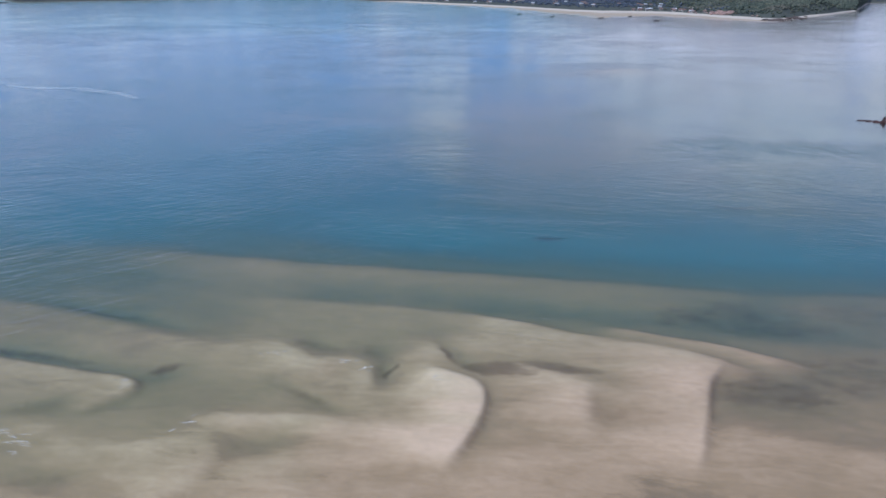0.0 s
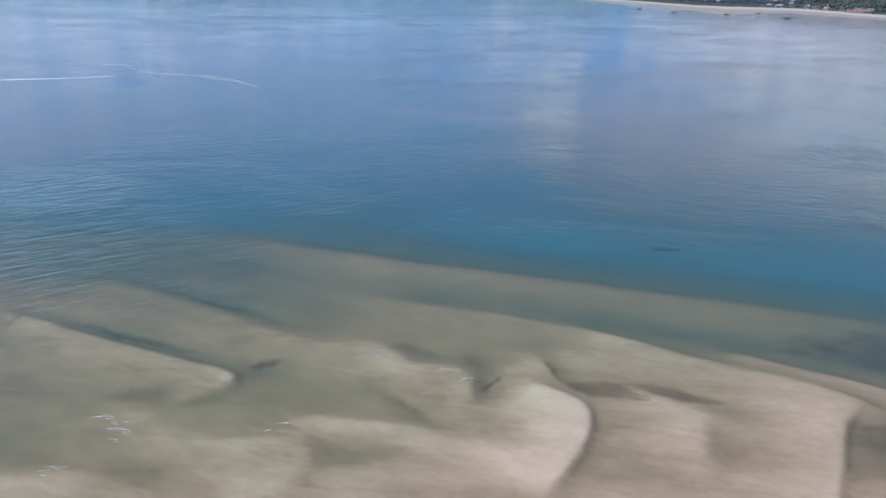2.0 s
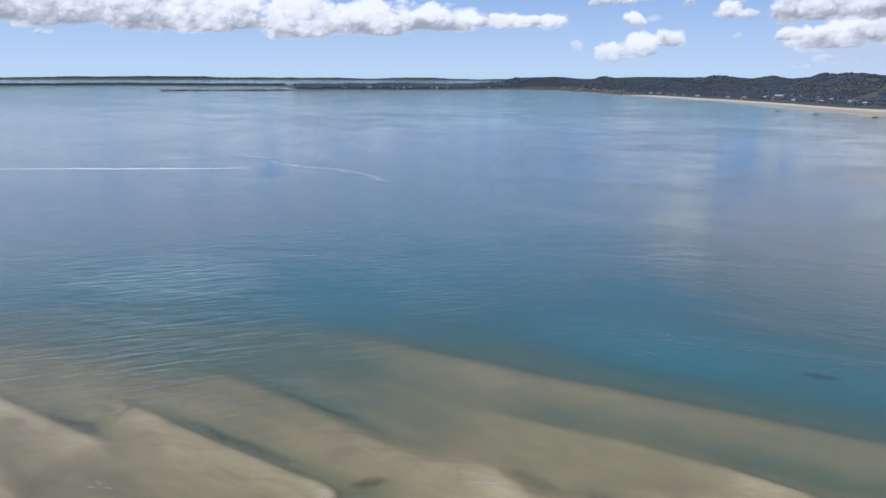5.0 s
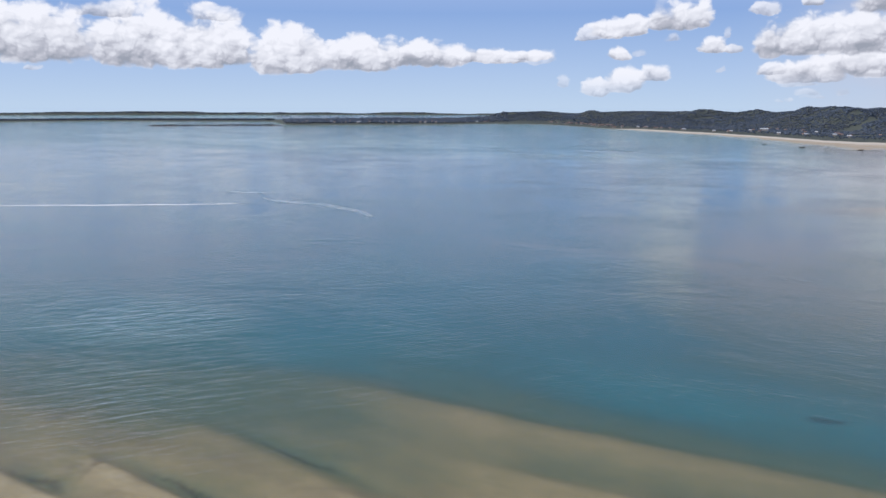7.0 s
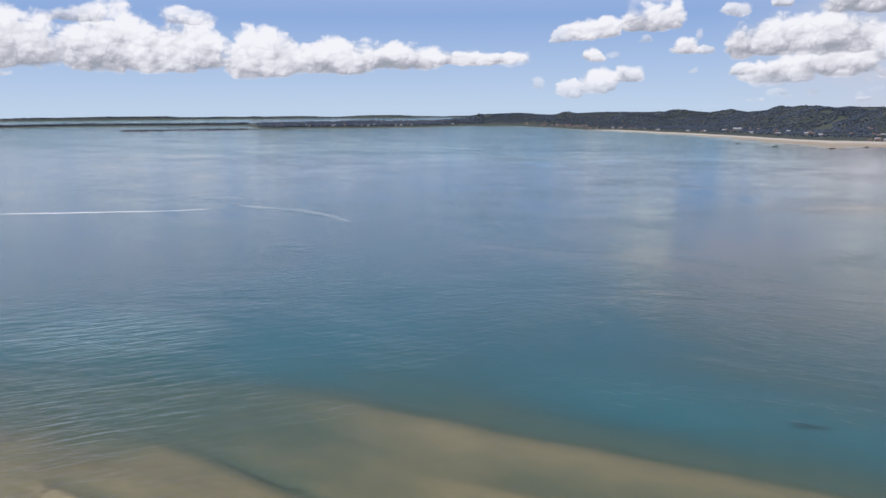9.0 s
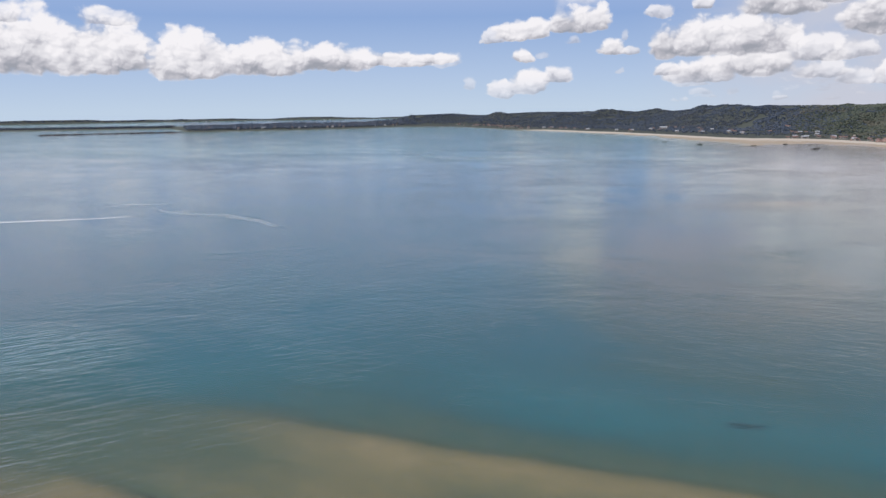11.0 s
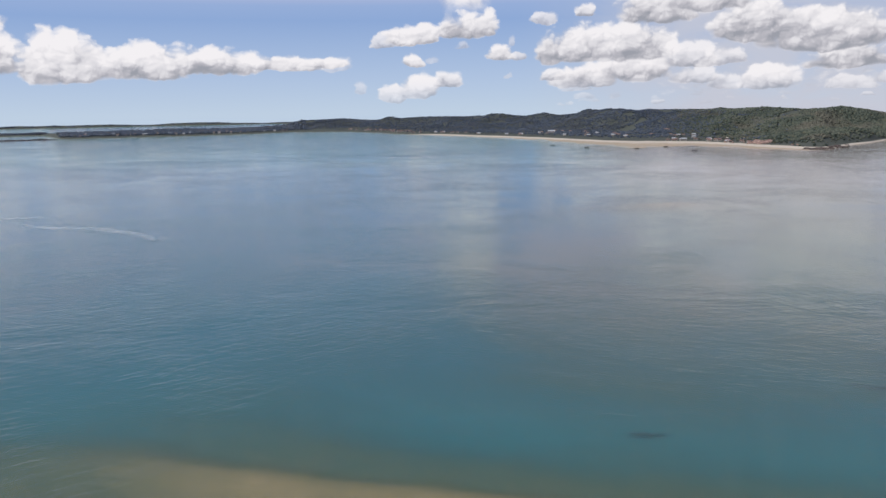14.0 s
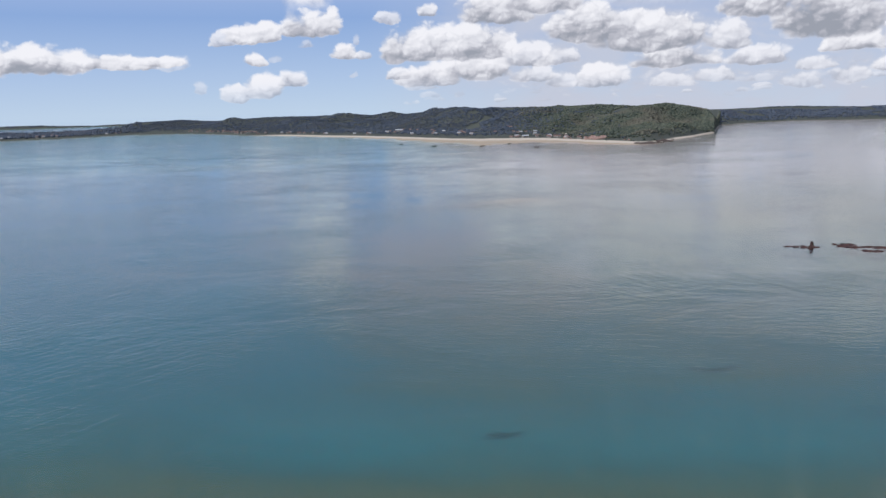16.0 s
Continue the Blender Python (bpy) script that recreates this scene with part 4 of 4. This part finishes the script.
# ---------------------------------------------------------------- foam and slicks on the water
def ribbon(name, line, wide, label, seed, strength=1.0):
    """A wandering foam line that thins out at its ends and edges."""
    line = np.array(line, float)
    run = np.concatenate([[0], np.cumsum(np.hypot(*np.diff(line, axis=0).T))])
    steps = max(12, int(run[-1] / max(wide * 0.35, 0.15)))
    s = np.linspace(0, run[-1], steps)
    x, y = np.interp(s, run, line[:, 0]), np.interp(s, run, line[:, 1])
    tx, ty = np.gradient(x), np.gradient(y)
    size = np.hypot(tx, ty)
    nx, ny = -ty / size, tx / size
    sway = fbm(s / (wide * 9), s * 0 + seed, 4, seed) * wide * 1.6
    girth = wide * (0.55 + 0.9 * (fbm(s / (wide * 5), s * 0 + seed + 5, 3, seed) + 0.5)) * np.sin(np.pi * (np.arange(steps) + 0.5) / steps) ** 0.5
    across = np.array([-0.5, -0.25, 0, 0.25, 0.5])
    px = x[:, None] + nx[:, None] * (sway[:, None] + across * girth[:, None])
    py = y[:, None] + ny[:, None] * (sway[:, None] + across * girth[:, None])
    pz = 0.03 + 0.03 * (1 - (2 * across) ** 2) + 0 * px
    verts = np.stack([px, py, pz], -1).reshape(-1, 3)
    i, j = np.meshgrid(np.arange(steps - 1), np.arange(4), indexing="ij")
    quads = np.stack([i * 5 + j, (i + 1) * 5 + j, (i + 1) * 5 + j + 1, i * 5 + j + 1], -1).reshape(-1, 4)[:, ::-1]
    ob = mesh_object(name, verts, quads, FOAM)
    fade = (np.array([0, 0.75, 1, 0.75, 0])[None, :] * np.minimum(1, 6 * np.sin(np.pi * np.arange(steps) / (steps - 1)))[:, None] * strength).clip(0, 1)
    ob.data.attributes.new("fade", "FLOAT", "POINT").data.foreach_set("value", fade.ravel().astype(np.float32))
    ob.visible_shadow = False
    return tagged(ob, label, "foam", kind="stuff")


drift = "thin pale foam line drifting on blue water"
ribbon("foam_line", [(-560, 215), (-443, 270), (-381, 300), (-319, 341), (-300, 352)], 7, drift, 1, 1.0)
ribbon("foam_line", [(-320, 386), (-306, 374), (-284, 366), (-261, 372), (-235, 354), (-205, 328)], 14.0, drift, 2, 0.5)
ribbon("foam_line", [(-371, 398), (-341, 402), (-322, 408)], 11.0, drift, 3, 0.6)
ribbon("foam_line", [(-447, 1053), (-282, 891), (-130, 858)], 26, drift, 5, 0.42)
ribbon("foam_line", [(-330, 872), (-211, 879), (-110, 884)], 15, drift, 7, 0.5)
ribbon("foam_line", [(-520, 1110), (-381, 1073), (-264, 1039), (-130, 997)], 22, drift, 8, 0.45)
ribbon("foam_line", [(-60, 775), (-12, 796), (36, 798)], 11, drift, 9, 0.5)
ribbon("foam_line", [(-830, 1085), (-683, 1177), (-560, 1220)], 34, drift, 6, 0.45)

# small breakers on the crests of the bars
def breaker(line, count, seed):
    """A handful of short white ripples scattered along a crest."""
    rng = np.random.default_rng(seed)
    line = np.array(line, float)
    run = np.concatenate([[0], np.cumsum(np.hypot(*np.diff(line, axis=0).T))])
    verts, faces, fades = [], [], []
    for _ in range(count):
        at = rng.uniform(0, run[-1])
        x, y = np.interp(at, run, line[:, 0]) + rng.normal(0, 0.3), np.interp(at, run, line[:, 1]) + rng.normal(0, 0.7)
        length, wide, lean = rng.uniform(0.7, 2.4), rng.uniform(0.12, 0.34), rng.uniform(-0.1, 0.7)
        for k in range(9):
            f = k / 8 - 0.5
            bow = 0.25 * math.sin(f * 5 + seed)
            cx, cy = x + f * length * math.cos(lean), y + f * length * math.sin(lean) + bow * 0.4
            w = wide * math.sqrt(max(0.02, 1 - (2 * f) ** 2)) * rng.uniform(0.6, 1.3)
            for side, height in ((-1, 0.02), (0, 0.05), (1, 0.02)):
                verts.append((cx - side * w * math.sin(lean), cy + side * w * math.cos(lean), height))
                fades.append(0.68 if side == 0 else 0.2)
            if k:
                b = len(verts) - 6
                faces += [(b, b + 3, b + 4, b + 1), (b + 1, b + 4, b + 5, b + 2)]
    ob = mesh_object("breaker", verts, faces, BREAK)
    ob.data.attributes.new("fade", "FLOAT", "POINT").data.foreach_set("value", np.array(fades, np.float32))
    ob.visible_shadow = False
    return tagged(ob, "small white breaking ripples on a sand bar", "foam", kind="stuff")


breaker([(-35.6, 63.4), (-33.5, 64.4), (-31.5, 64.4)], 6, 11)
breaker([(-22.2, 62.0), (-19.0, 62.6), (-17.2, 62.0), (-15.6, 60.2)], 8, 12)
breaker([(-40.8, 38.4), (-38.5, 40.6), (-36.3, 43.0)], 4, 13)
breaker([(-66.4, 31.9), (-64.0, 33.8), (-62.2, 35.2), (-57.4, 33.7)], 10, 14)
breaker([(-87.3, 23.1), (-83.4, 24.1), (-79.4, 21.4), (-75.8, 18.1), (-71.7, 17.3)], 18, 15)
breaker([(-61.2, 21.5), (-60.1, 23.3)], 5, 16)
breaker([(-85.1, 37.5), (-81.6, 38.1)], 4, 17)
breaker([(-54.6, 51.7), (-52.6, 50.8), (-51.0, 48.7)], 6, 18)
breaker([(-7.2, 59.2), (-4.5, 59.6), (-2.1, 59.1)], 3, 19)
breaker([(-110.6, 45.9), (-108.8, 46.4)], 3, 20)
breaker([(-61.5, 34.5), (-59.0, 32.4), (-56.5, 31.1)], 6, 21)
breaker([(-69.9, 17.5), (-66.5, 18.4)], 6, 22)
